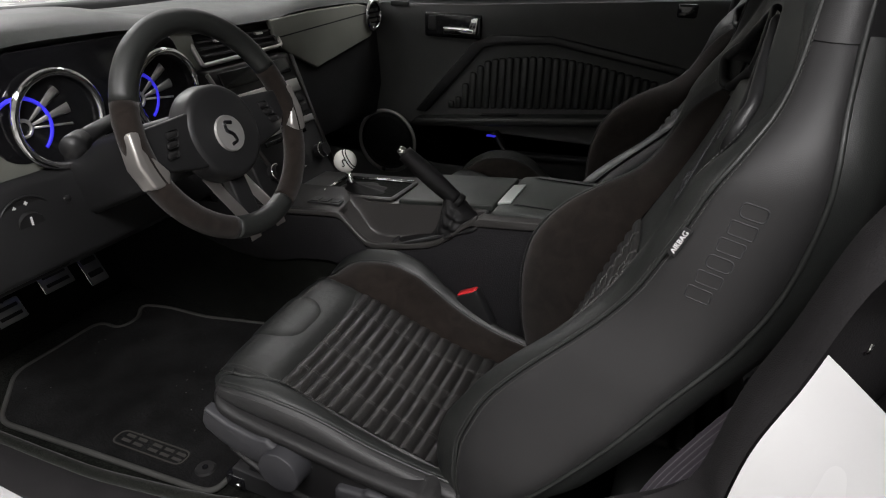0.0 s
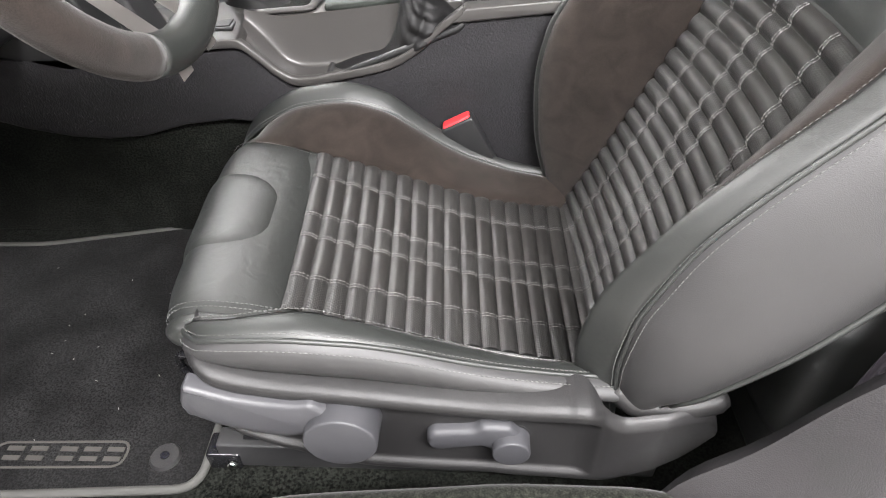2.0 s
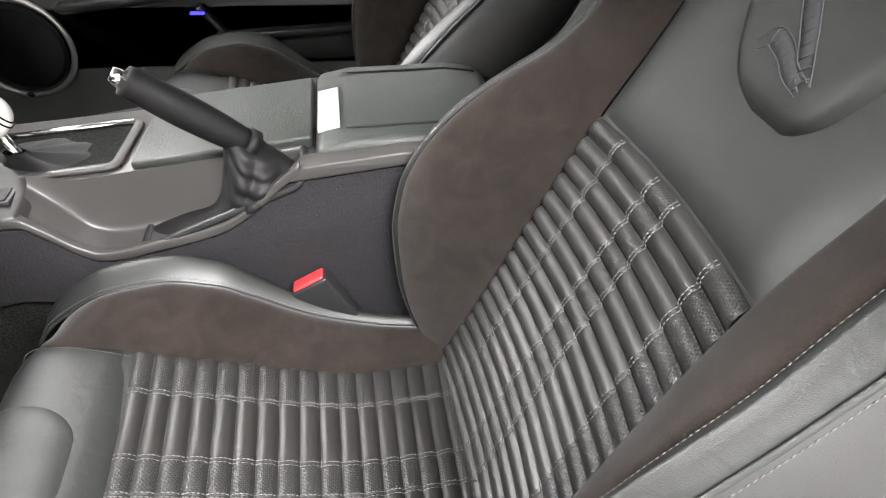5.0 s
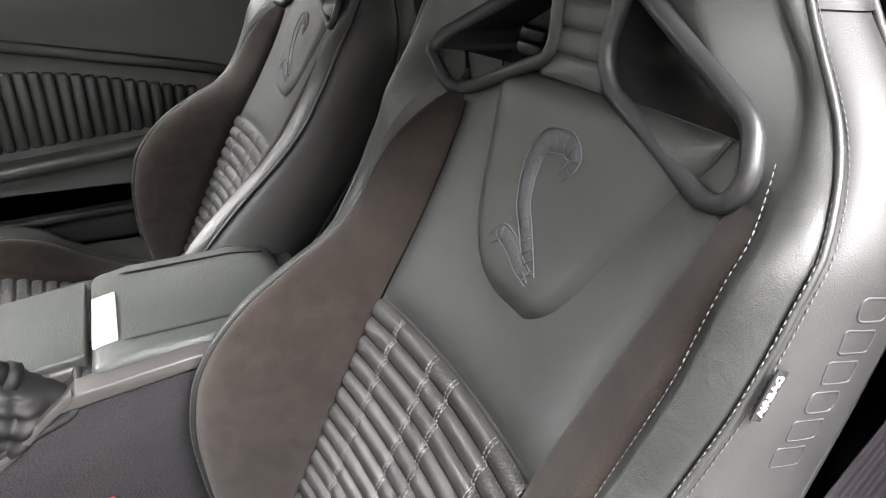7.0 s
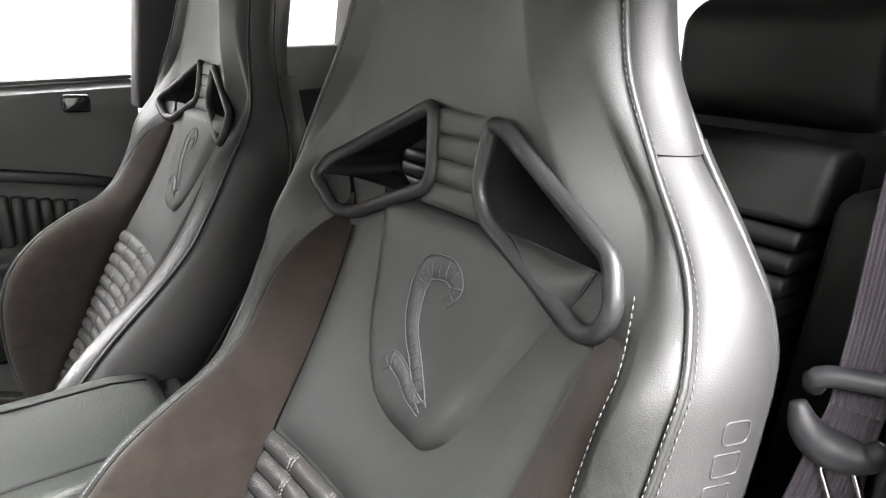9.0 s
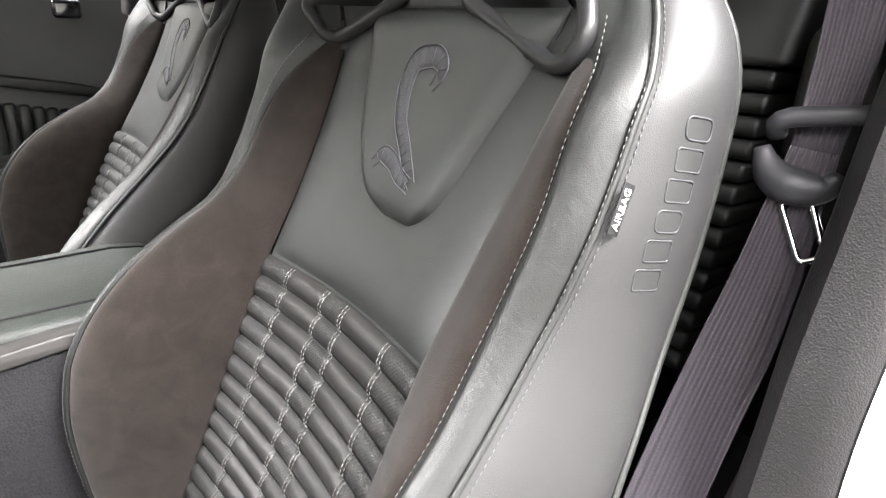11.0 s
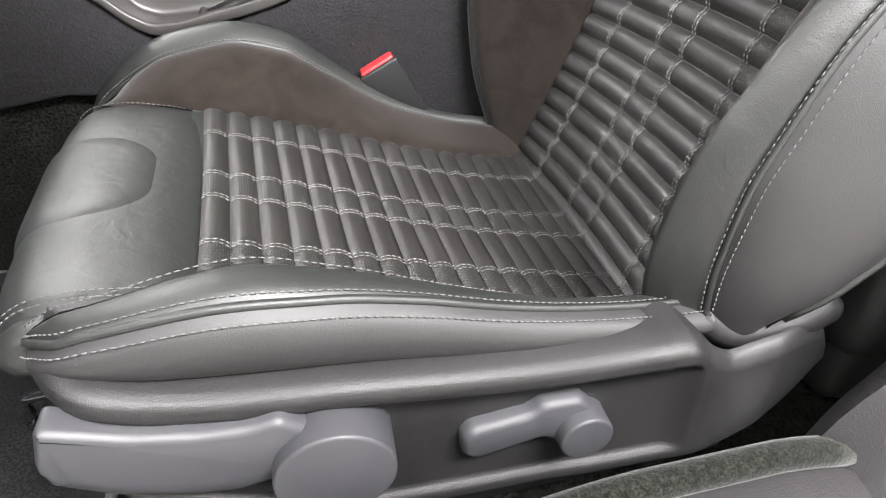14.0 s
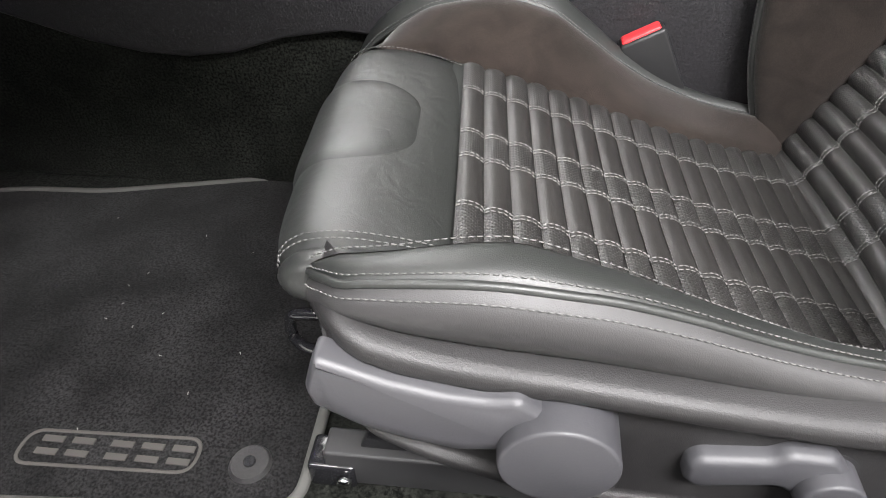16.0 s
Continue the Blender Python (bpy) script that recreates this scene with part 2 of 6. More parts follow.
def mesh_of(name, verts, faces, mat, smooth=True, uvs=None):
    me = bpy.data.meshes.new(name)
    me.from_pydata([tuple(map(float, v)) for v in verts], [], faces)
    me.materials.append(mat)
    if smooth:
        me.polygons.foreach_set("use_smooth", [True] * len(me.polygons))
    if uvs is not None:
        layer = me.uv_layers.new(name="UVMap")
        idx = np.zeros(len(me.loops), np.int32)
        me.loops.foreach_get("vertex_index", idx)
        layer.data.foreach_set("uv", np.asarray(uvs, np.float32)[idx].ravel())
    me.update()
    return me


def put(name, me, parent=None, label="", m=None):
    ob = new(name, me)
    if parent is not None:
        ob.parent = parent
    if m is not None:
        ob.matrix_basis = m
    if label:
        ob["label"] = label
    return ob


def part(name, bm, mat, parent=None, label="", smooth=True, bevel=0.0):
    """Links a bmesh as one mesh object under a thing or under a part."""
    me = bpy.data.meshes.new(name)
    bmesh.ops.recalc_face_normals(bm, faces=bm.faces)
    if bevel:
        edges = [e for e in bm.edges if len(e.link_faces) == 2 and e.calc_face_angle(0) > 0.6]
        bmesh.ops.bevel(bm, geom=edges, offset=bevel, segments=3, affect="EDGES", profile=0.5)
    bm.to_mesh(me)
    bm.free()
    me.materials.append(mat)
    if smooth:
        me.polygons.foreach_set("use_smooth", [True] * len(me.polygons))
        me.set_sharp_from_angle(angle=radians(40))
    return put(name, me, parent, label)


def thing(name, label, category, group="", kind="", at=(0, 0, 0)):
    ob = new(name)
    ob.empty_display_size = 0.05
    ob.location = at
    return tagged(ob, label, category, group, kind)


def box(x0, x1, y0, y1, z0, z1):
    bm = bmesh.new()
    bmesh.ops.create_cube(bm, size=1, matrix=Matrix.Translation(((x0 + x1) / 2, (y0 + y1) / 2, (z0 + z1) / 2)) @ Matrix.Diagonal((x1 - x0, y1 - y0, z1 - z0, 1)))
    return bm


def prism(points, axis, a, b):
    """A polygon of pairs, drawn out along an axis from a to b; the pairs are the other two axes in order."""
    bm = bmesh.new()
    k = "xyz".index(axis)
    rings = []
    for v in (a, b):
        ring = []
        for p in points:
            c = list(p)
            c.insert(k, v)
            ring.append(bm.verts.new(c))
        rings.append(ring)
    n = len(points)
    bm.faces.new(rings[0])
    bm.faces.new(rings[1][::-1])
    for i in range(n):
        bm.faces.new((rings[0][i], rings[0][(i + 1) % n], rings[1][(i + 1) % n], rings[1][i]))
    return bm


def tube_data(path, r, sides=8, closed=False, flat=1.0, up=(0, 0, 1)):
    """Verts and faces of a tube along a path; r one radius or one for each point; flat squeezes it across."""
    P = [Vector(p) for p in path]
    n = len(P)
    rs = r if isinstance(r, (list, tuple, np.ndarray)) else [r] * n
    verts, faces = [], []
    for i, p in enumerate(P):
        a = P[i - 1] if (i or closed) else P[i]
        b = P[(i + 1) % n] if (i < n - 1 or closed) else P[i]
        d = (b - a).normalized()
        s = d.cross(Vector(up))
        if s.length < 1e-4:
            s = d.cross(Vector((1, 0, 0)))
        s.normalize()
        w = s.cross(d)
        for k in range(sides):
            q = 2 * math.pi * k / sides
            verts.append(p + (s * math.cos(q) + w * math.sin(q) * flat) * rs[i])
    for i in range(n if closed else n - 1):
        for k in range(sides):
            j = (i + 1) % n
            faces.append((i * sides + k, i * sides + (k + 1) % sides, j * sides + (k + 1) % sides, j * sides + k))
    if not closed:
        faces.append(tuple(range(sides))[::-1])
        faces.append(tuple((n - 1) * sides + k for k in range(sides)))
    return verts, faces


def tube(name, path, r, mat, parent=None, label="", **kw):
    v, f = tube_data(path, r, **kw)
    return put(name, mesh_of(name, v, f, mat), parent, label)


def smooth_path(pts, n):
    """A smooth curve of n points through some points."""
    P = np.array(pts, float)
    d = np.r_[0, np.cumsum(np.linalg.norm(np.diff(P, axis=0), axis=1))]
    t = np.linspace(0, d[-1], n)
    return np.stack([ip(np.stack([d, P[:, k]], 1), t) for k in range(P.shape[1])], 1)


def grid_of(fn, us, vs):
    U, V = np.meshgrid(us, vs, indexing="ij")
    return np.stack(fn(U, V), -1)


def normals_of(P):
    du = np.gradient(P, axis=0)
    dv = np.gradient(P, axis=1)
    n = np.cross(du, dv)
    return n / np.maximum(np.linalg.norm(n, axis=2, keepdims=True), 1e-9)


def sheet(name, P, mat, parent, label="", puff=0.0, power=4, sink=0.0, flip=False, toward=None, both=True, smooth=True, dip=None):
    """A padded panel over a grid of places: it swells by puff in the middle and sinks at its rim, where the seams are."""
    n, m = P.shape[:2]
    N = normals_of(P)
    if toward is not None and np.mean(np.sum(N * np.array(toward), axis=2)) < 0:
        N = -N
    a = np.linspace(-1, 1, n)[:, None]
    b = np.linspace(-1, 1, m)[None, :]
    if dip is not None:
        swell = (1 - np.abs(a) ** power) * (1 - dip * np.abs(b) ** 6)
    else:
        swell = (1 - np.abs(a) ** power) * (1 - np.abs(b) ** power) if both else (1 - np.abs(b) ** power) * np.ones_like(a)
    Q = P + N * (puff * swell - sink * (1 - swell))[..., None]
    faces = []
    for i in range(n - 1):
        for j in range(m - 1):
            f = (i * m + j, (i + 1) * m + j, (i + 1) * m + j + 1, i * m + j + 1)
            faces.append(f[::-1] if flip else f)
    du = np.r_[0, np.cumsum(np.linalg.norm(np.diff(P[:, m // 2], axis=0), axis=1))]
    dv = np.r_[0, np.cumsum(np.linalg.norm(np.diff(P[n // 2], axis=0), axis=1))]
    uv = np.stack(np.meshgrid(du, dv, indexing="ij"), -1).reshape(-1, 2)
    return put(name, mesh_of(name, Q.reshape(-1, 3), faces, mat, smooth, uv), parent, label)


def stitches(name, lines, parent, pitch=0.0052, length=0.0036, r=0.00065, mat=None):
    """Rows of short thread stitches along lines of places, as one mesh."""
    verts, faces = [], []
    for line in lines:
        L = np.array(line, float)
        d = np.r_[0, np.cumsum(np.linalg.norm(np.diff(L, axis=0), axis=1))]
        s = pitch / 2
        while s + length / 2 < d[-1]:
            a = np.array([np.interp(s - length / 2, d, L[:, k]) for k in range(3)])
            b = np.array([np.interp(s + length / 2, d, L[:, k]) for k in range(3)])
            v, f = tube_data([a, (a * 0.5 + b * 0.5), b], [r * 0.6, r, r * 0.6], sides=4)
            o = len(verts)
            verts += v
            faces += [tuple(i + o for i in q) for q in f]
            s += pitch
    ob = put(name, mesh_of(name, verts, faces, mat or THREAD), parent, "grey thread stitching")
    ob["kind"] = "stuff"
    return ob


def loft(sections, closed=False):
    """A skin through rows of places."""
    bm = bmesh.new()
    rows = [[bm.verts.new(p) for p in s] for s in sections]
    for a, b in zip(rows[:-1], rows[1:]):
        n = len(a)
        for i in range(n if closed else n - 1):
            bm.faces.new((a[i], a[(i + 1) % n], b[(i + 1) % n], b[i]))
    return bm


def thick(bm, t):
    bmesh.ops.solidify(bm, geom=bm.faces[:], thickness=t)
    return bm


def smooth_ring(pts, n, r):
    """A closed outline with rounded corners."""
    out = []
    k = len(pts)
    for i in range(k):
        a, b, c = (Vector(pts[i - 1]), Vector(pts[i]), Vector(pts[(i + 1) % k]))
        d1, d2 = (a - b), (c - b)
        q = min(r, d1.length * 0.45, d2.length * 0.45)
        p0, p2 = b + d1.normalized() * q, b + d2.normalized() * q
        for t in np.linspace(0, 1, 7):
            out.append(p0 * (1 - t) ** 2 + b * 2 * t * (1 - t) + p2 * t * t)
    return [(p.x, p.y) for p in out]


# ---- sport seats ----
# Tables by height: face centre, rim front, side seam and rear piping of the backrest, and their half widths.
XC = [(0.34, 0.325), (0.387, 0.347), (0.45, 0.372), (0.55, 0.410), (0.65, 0.447), (0.75, 0.488), (0.82, 0.522), (0.90, 0.556), (0.97, 0.578), (1.05, 0.590), (1.10, 0.594), (1.20, 0.598), (1.25, 0.605), (1.275, 0.645)]
XE = [(0.34, 0.36), (0.38, 0.335), (0.43, 0.312), (0.51, 0.292), (0.58, 0.287), (0.64, 0.295), (0.68, 0.312), (0.73, 0.352), (0.77, 0.405), (0.80, 0.452), (0.84, 0.487), (0.89, 0.503), (0.935, 0.513), (0.97, 0.530), (1.0, 0.550), (1.034, 0.567), (1.066, 0.578), (1.10, 0.582), (1.20, 0.59), (1.25, 0.592), (1.275, 0.645)]
XEO = [(0.34, 0.36), (0.38, 0.335), (0.43, 0.312), (0.51, 0.297), (0.55, 0.301), (0.58, 0.309), (0.62, 0.331), (0.653, 0.352), (0.7, 0.392), (0.725, 0.417), (0.752, 0.443), (0.8, 0.479), (0.848, 0.503), (0.89, 0.521), (0.934, 0.538), (0.985, 0.577), (1.03, 0.599), (1.1, 0.595), (1.2, 0.608), (1.25, 0.622), (1.275, 0.657)]
XS = [(0.34, 0.37), (0.40, 0.345), (0.46, 0.336), (0.51, 0.330), (0.56, 0.332), (0.60, 0.343), (0.64, 0.358), (0.68, 0.381), (0.72, 0.408), (0.755, 0.436), (0.79, 0.460), (0.825, 0.480), (0.85, 0.493), (0.90, 0.515), (0.935, 0.535), (0.966, 0.546), (1.0, 0.552), (1.055, 0.560), (1.10, 0.566), (1.20, 0.580), (1.25, 0.605), (1.275, 0.648)]
XP = [(0.34, 0.36), (0.45, 0.385), (0.48, 0.425), (0.517, 0.456), (0.58, 0.490), (0.624, 0.511), (0.67, 0.535), (0.718, 0.552), (0.78, 0.569), (0.85, 0.584), (0.90, 0.594), (0.94, 0.602), (0.97, 0.598), (1.0, 0.592), (1.055, 0.592), (1.10, 0.598), (1.20, 0.620), (1.25, 0.640), (1.275, 0.652)]
WI = [(0.34, 0.168), (0.387, 0.165), (0.50, 0.150), (0.75, 0.131), (0.95, 0.126), (1.0, 0.150), (1.05, 0.150), (1.10, 0.12), (1.275, 0.05)]
WIO = [(0.34, 0.168), (0.387, 0.165), (0.50, 0.150), (0.75, 0.131), (0.84, 0.140), (0.93, 0.156), (0.97, 0.163), (1.0, 0.138), (1.05, 0.095), (1.10, 0.065), (1.275, 0.03)]
WR = [(0.34, 0.178), (0.40, 0.188), (0.46, 0.197), (0.60, 0.206), (0.75, 0.204), (0.90, 0.202), (0.97, 0.200), (1.0, 0.194), (1.055, 0.164), (1.10, 0.134), (1.20, 0.102), (1.25, 0.082), (1.275, 0.06)]
WS = [(0.34, 0.20), (0.46, 0.220), (0.60, 0.225), (0.90, 0.225), (0.97, 0.221), (1.0, 0.210), (1.055, 0.179), (1.10, 0.151), (1.20, 0.116), (1.25, 0.093), (1.275, 0.07)]
WP = [(0.34, 0.20), (0.46, 0.226), (0.60, 0.240), (0.90, 0.242), (0.97, 0.235), (1.0, 0.221), (1.055, 0.187), (1.10, 0.156), (1.20, 0.120), (1.25, 0.096), (1.275, 0.072)]
# The outer side of the backrest stands narrower and further back at shoulder height.
WRO = [(0.34, 0.178), (0.4, 0.188), (0.46, 0.197), (0.6, 0.206), (0.75, 0.198), (0.8, 0.194), (0.88, 0.198), (0.9, 0.197), (0.94, 0.197), (0.97, 0.187), (1.0, 0.173), (1.055, 0.132), (1.1, 0.104), (1.2, 0.082), (1.25, 0.069), (1.275, 0.05)]
XSO = [(0.34, 0.37), (0.40, 0.345), (0.46, 0.336), (0.51, 0.330), (0.56, 0.333), (0.60, 0.345), (0.64, 0.362), (0.68, 0.390), (0.72, 0.424), (0.755, 0.456), (0.79, 0.485), (0.825, 0.507), (0.85, 0.518), (0.90, 0.539), (0.935, 0.553), (0.966, 0.571), (1.0, 0.590), (1.03, 0.599), (1.055, 0.603), (1.10, 0.609), (1.20, 0.620), (1.25, 0.635), (1.275, 0.660)]
WSO = [(0.34, 0.20), (0.46, 0.220), (0.60, 0.225), (0.72, 0.221), (0.80, 0.216), (0.88, 0.221), (0.94, 0.219), (0.97, 0.208), (1.0, 0.189), (1.035, 0.161), (1.055, 0.147), (1.10, 0.121), (1.20, 0.096), (1.25, 0.080), (1.275, 0.06)]
XPO = [(0.34, 0.36), (0.45, 0.370), (0.48, 0.387), (0.50, 0.400), (0.54, 0.428), (0.58, 0.457), (0.66, 0.514), (0.72, 0.554), (0.79, 0.603), (0.85, 0.627), (0.90, 0.636), (0.94, 0.639), (1.0, 0.637), (1.055, 0.640), (1.10, 0.644), (1.20, 0.655), (1.25, 0.665), (1.275, 0.675)]
WPO = [(0.34, 0.21), (0.46, 0.236), (0.50, 0.252), (0.58, 0.262), (0.66, 0.257), (0.72, 0.247), (0.79, 0.231), (0.85, 0.227), (0.94, 0.225), (0.97, 0.218), (1.0, 0.200), (1.055, 0.158), (1.10, 0.130), (1.20, 0.103), (1.25, 0.085), (1.275, 0.065)]
# Tables along the cushion: height of the middle, of the rims and seams, and their places across.
ZC = [(-0.135, 0.49), (-0.10, 0.510), (-0.03, 0.508), (0.0, 0.502), (0.10, 0.474), (0.20, 0.440), (0.35, 0.389), (0.40, 0.375)]
ZRIM = [(-0.125, 0.455), (-0.112, 0.492), (-0.09, 0.521), (-0.06, 0.543), (-0.03, 0.556), (0.03, 0.564), (0.08, 0.552), (0.12, 0.524), (0.16, 0.493), (0.21, 0.463), (0.27, 0.441), (0.34, 0.428), (0.40, 0.42)]
ZU = [(-0.066, 0.514), (-0.060, 0.520), (-0.04, 0.533), (0.045, 0.551), (0.10, 0.534), (0.16, 0.505), (0.20, 0.487), (0.25, 0.469), (0.30, 0.461), (0.36, 0.456)]
ZL = [(-0.066, 0.510), (-0.060, 0.517), (-0.045, 0.528), (-0.02, 0.538), (0.04, 0.548), (0.09, 0.541), (0.14, 0.526), (0.19, 0.507), (0.23, 0.494), (0.30, 0.477), (0.36, 0.468)]
ZS = [(-0.068, 0.495), (-0.062, 0.512), (-0.052, 0.522), (-0.042, 0.524), (-0.03, 0.521), (0.0, 0.510), (0.036, 0.503), (0.092, 0.497), (0.153, 0.489), (0.221, 0.482), (0.257, 0.480), (0.31, 0.478), (0.36, 0.47)]
YI_IN = [(-0.13, 0.135), (-0.03, 0.119), (0.0, 0.114), (0.14, 0.110), (0.215, 0.114), (0.29, 0.134), (0.35, 0.157)]
YI_OUT = [(-0.13, -0.172), (0.0, -0.168), (0.09, -0.164), (0.173, -0.159), (0.265, -0.148), (0.35, -0.138)]
YU = [(-0.066, -0.196), (-0.05, -0.203), (0.0, -0.212), (0.10, -0.205), (0.20, -0.193), (0.36, -0.183)]
YL = [(-0.066, -0.199), (-0.055, -0.215), (-0.03, -0.234), (0.04, -0.242), (0.14, -0.232), (0.30, -0.214), (0.36, -0.208)]
RIM_W = [(-0.12, 0.027), (0.06, 0.026), (0.15, 0.018), (0.25, 0.011), (0.40, 0.009)]
BANDS = [0.0, 0.175, 0.44, 0.575, 0.815, 1.0]
HOLE_OUT = [(0.036, 1.054), (0.050, 1.054), (0.158, 0.996), (0.171, 0.970), (0.163, 0.954), (0.147, 0.951), (0.046, 0.988), (0.030, 1.010)]
HOLE = [(0.040, 1.062), (0.170, 1.000), (0.176, 0.984), (0.145, 0.956), (0.128, 0.957), (0.036, 0.998), (0.032, 1.01)]


def ease(t):
    return t * t * (3 - 2 * t)


def seat(name, yc, m, label, side_marks, dx=0.0, dz=0.0, lean=0.0):
    root = thing(name, label, "car seat", "front seats", at=(0.2 + dx, yc, 0.30 + dz))

    def W(x, y, z):
        return x - 0.2, m * y, z - 0.30

    def fc(s, z):
        """The face of the backrest at the place s across and the height z."""
        xc, xe, wi, wr = ip(XC, z), np.where(s < 0, ip(XEO, z), ip(XE, z)), np.where(s < 0, ip(WIO, z), ip(WI, z)), np.where(s < 0, ip(WRO, z), ip(WR, z))
        b = np.clip((np.abs(s) - wi) / np.maximum(wr - wi, 1e-3), 0, 1)
        dish = 0.010 * np.clip(np.abs(s) / np.maximum(wi, 1e-3), 0, 1) ** 2
        return xc - dish + (xe - xc + 0.010) * np.where(s < 0, b**1.05, np.sin(b * math.pi / 2) ** 1.25)

    def face(s, z):
        return W(fc(s, z), s, z)

    def rim(side, c, z):
        """Over the leather rim, from the face (c = 0) to the seam on the side (c = 1)."""
        out = side < 0
        wr, ws, xe, xs = ip(WRO if out else WR, z), ip(WSO if out else WS, z), ip(XEO if out else XE, z), ip(XSO if out else XS, z)
        return W(xe + (xs - xe) * c - 0.0025 * np.sin(c * math.pi), side * (wr + (ws - wr) * c), z)

    def flank(side, c, z):
        out = side < 0
        ws, wp, xs, xp = ip(WSO if out else WS, z), ip(WPO if out else WP, z), ip(XSO if out else XS, z), ip(XPO if out else XP, z)
        return W(xs + (xp - xs) * c, side * (ws + (wp - ws) * c + 0.009 * np.sin(c * math.pi)), z)

    # backrest
    back = thing("backrest", "", "")
    for key in ("label", "category"):
        if key in back:
            del back[key]
    back.parent = root
    back.rotation_euler = (0, lean, 0)
    back.location = (-0.70 * lean, 0, 0.32 * lean)
    toward_front = (-1, 0, 0.2)
    # quilted insert
    rows = 18
    zs = np.linspace(0.384, 0.752, rows + 1)
    for i in range(rows):
        for j in range(5):
            z = np.linspace(zs[i] + 0.0004, zs[i + 1] - 0.0004, 7)
            u = BANDS[j] + (BANDS[j + 1] - BANDS[j]) * np.array((0, 0.06, 0.16, 0.5, 0.84, 0.94, 1))
            Z, U = np.meshgrid(z, u, indexing="ij")
            wi = ip(WI, Z)
            S = -wi + 2 * wi * U
            P = np.stack(face(S, Z), -1)
            sheet("quilt_pad", P, LEATHER_PERF if j % 2 == 0 else LEATHER_TILE, back, puff=0.0042, power=2.7, sink=0.0010, toward=toward_front, dip=0.22)
    lines = []
    for f in BANDS[1:-1]:
        for o in (-0.0022, 0.0022):
            z = np.linspace(0.385, 0.752, 220)
            wi = ip(WI, z)
            ripple = 0.0058 * (1 - np.abs(2 * (((z - 0.384) / (0.368 / rows)) % 1) - 1) ** 2.7)
            P = np.stack(W(fc(-wi + 2 * wi * f + o, z) - ripple, -wi + 2 * wi * f + o, z), 1)
            lines.append(P)
    stitches("stitching", lines, back, pitch=0.0046, length=0.0034, r=0.0006, mat=THREAD_PALE)
    lines = []
    for zz in zs[1:-1]:
        s = np.linspace(-ip(WI, zz), ip(WI, zz), 40)
        lines.append(np.stack(W(fc(s, zz + 0 * s) - 0.0010, s, zz + 0 * s), 1))
    stitches("stitching", lines, back, pitch=0.0042, length=0.0026, r=0.0004)
    # dark base under the quilt, and the leather panel above it
    sheet("insert_base", grid_of(lambda z, u: W(fc((2 * u - 1) * ip(WI, z), z) + 0.003, (2 * u - 1) * ip(WI, z), z), np.linspace(0.36, 0.76, 20), np.linspace(0, 1, 16)), LEATHER, back, toward=toward_front)
    sheet("upper_panel", grid_of(lambda z, u: face(-ip(WIO, z) + (ip(WIO, z) + ip(WI, z)) * u, z), np.linspace(0.7535, 0.985, 40), np.linspace(0, 1, 40)), LEATHER, back, "smooth black leather panel", puff=0.003, power=10, sink=0.003, toward=toward_front)
    # emblem pad, rounded outline
    PR = [(0.822, -0.022), (0.828, 0.0), (0.838, 0.022), (0.856, 0.043), (0.881, 0.060), (0.906, 0.069), (0.945, 0.081), (0.985, 0.090)]
    PL = [(0.822, -0.045), (0.828, -0.060), (0.846, -0.080), (0.899, -0.106), (0.948, -0.131), (0.985, -0.148)]
    sheet("emblem_pad", grid_of(lambda z, u: W(fc(ip(PL, z) + (ip(PR, z) - ip(PL, z)) * u, z) - 0.002, ip(PL, z) + (ip(PR, z) - ip(PL, z)) * u, z), np.linspace(0.822, 0.985, 44), np.linspace(0, 1, 44)), LEATHER, back, "raised leather pad with an embossed snake outline", puff=0.010, power=12, sink=0.004, toward=toward_front)
    for edge_of in (PL, PR):
        z = np.linspace(0.823, 0.985, 40)
        e = ip(edge_of, z)
        tube("pad_seam", np.stack(W(fc(e, z) - 0.0008, e, z), 1), 0.0013, RUBBER, back, sides=6)
    # neck strap between the openings
    for k in range(4):
        z0, z1 = 0.985 + 0.0185 * k, 0.985 + 0.0185 * (k + 1)
        sheet("strap_rib", grid_of(lambda z, u: W(fc((2 * u - 1) * 0.035, z) - 0.005, (2 * u - 1) * 0.035, z), np.linspace(z0 + 0.0003, z1 - 0.0003, 10), np.linspace(0, 1, 12)), LEATHER, back, puff=0.0009, power=4, sink=0.0006, toward=toward_front)
    # suede wings, leather rims, flanks
    seam_lines = []
    for side in (-1, 1):
        def edge(z):
            """Where the suede ends before the rim."""
            wi, wr = ip(WIO if side < 0 else WI, z), ip(WRO if side < 0 else WR, z)
            if side < 0:
                return np.maximum(wr - 0.008, wi + 0.002)
            return wr - 0.007 - (wr - wi - 0.009) * np.clip((z - 0.84) / 0.13, 0, 1) ** 1.7

        def suede(z, b):
            wi = ip(WIO if side < 0 else WI, z)
            return face(side * (wi + (edge(z) - wi) * b), z)
        sheet("suede_wing", grid_of(suede, np.linspace(0.372, 0.972, 60), np.linspace(0, 1, 16)), SUEDE, back, "dark brown suede side wing", puff=0.007, power=5, sink=0.002, toward=toward_front)

        def lip(z, b):
            wr = ip(WRO if side < 0 else WR, z)
            return face(side * (edge(z) + (wr - edge(z)) * b), z)

        def band(z, c):
            A = np.stack(lip(z, np.clip(c * 3, 0, 1)), -1)
            B = np.stack(rim(side, np.clip((c - 1 / 3) * 1.5, 0, 1), z), -1)
            P = np.where((c < 1 / 3)[..., None], A, B)
            return P[..., 0], P[..., 1], P[..., 2]
        zz = np.linspace(0.385, 0.985, 70)
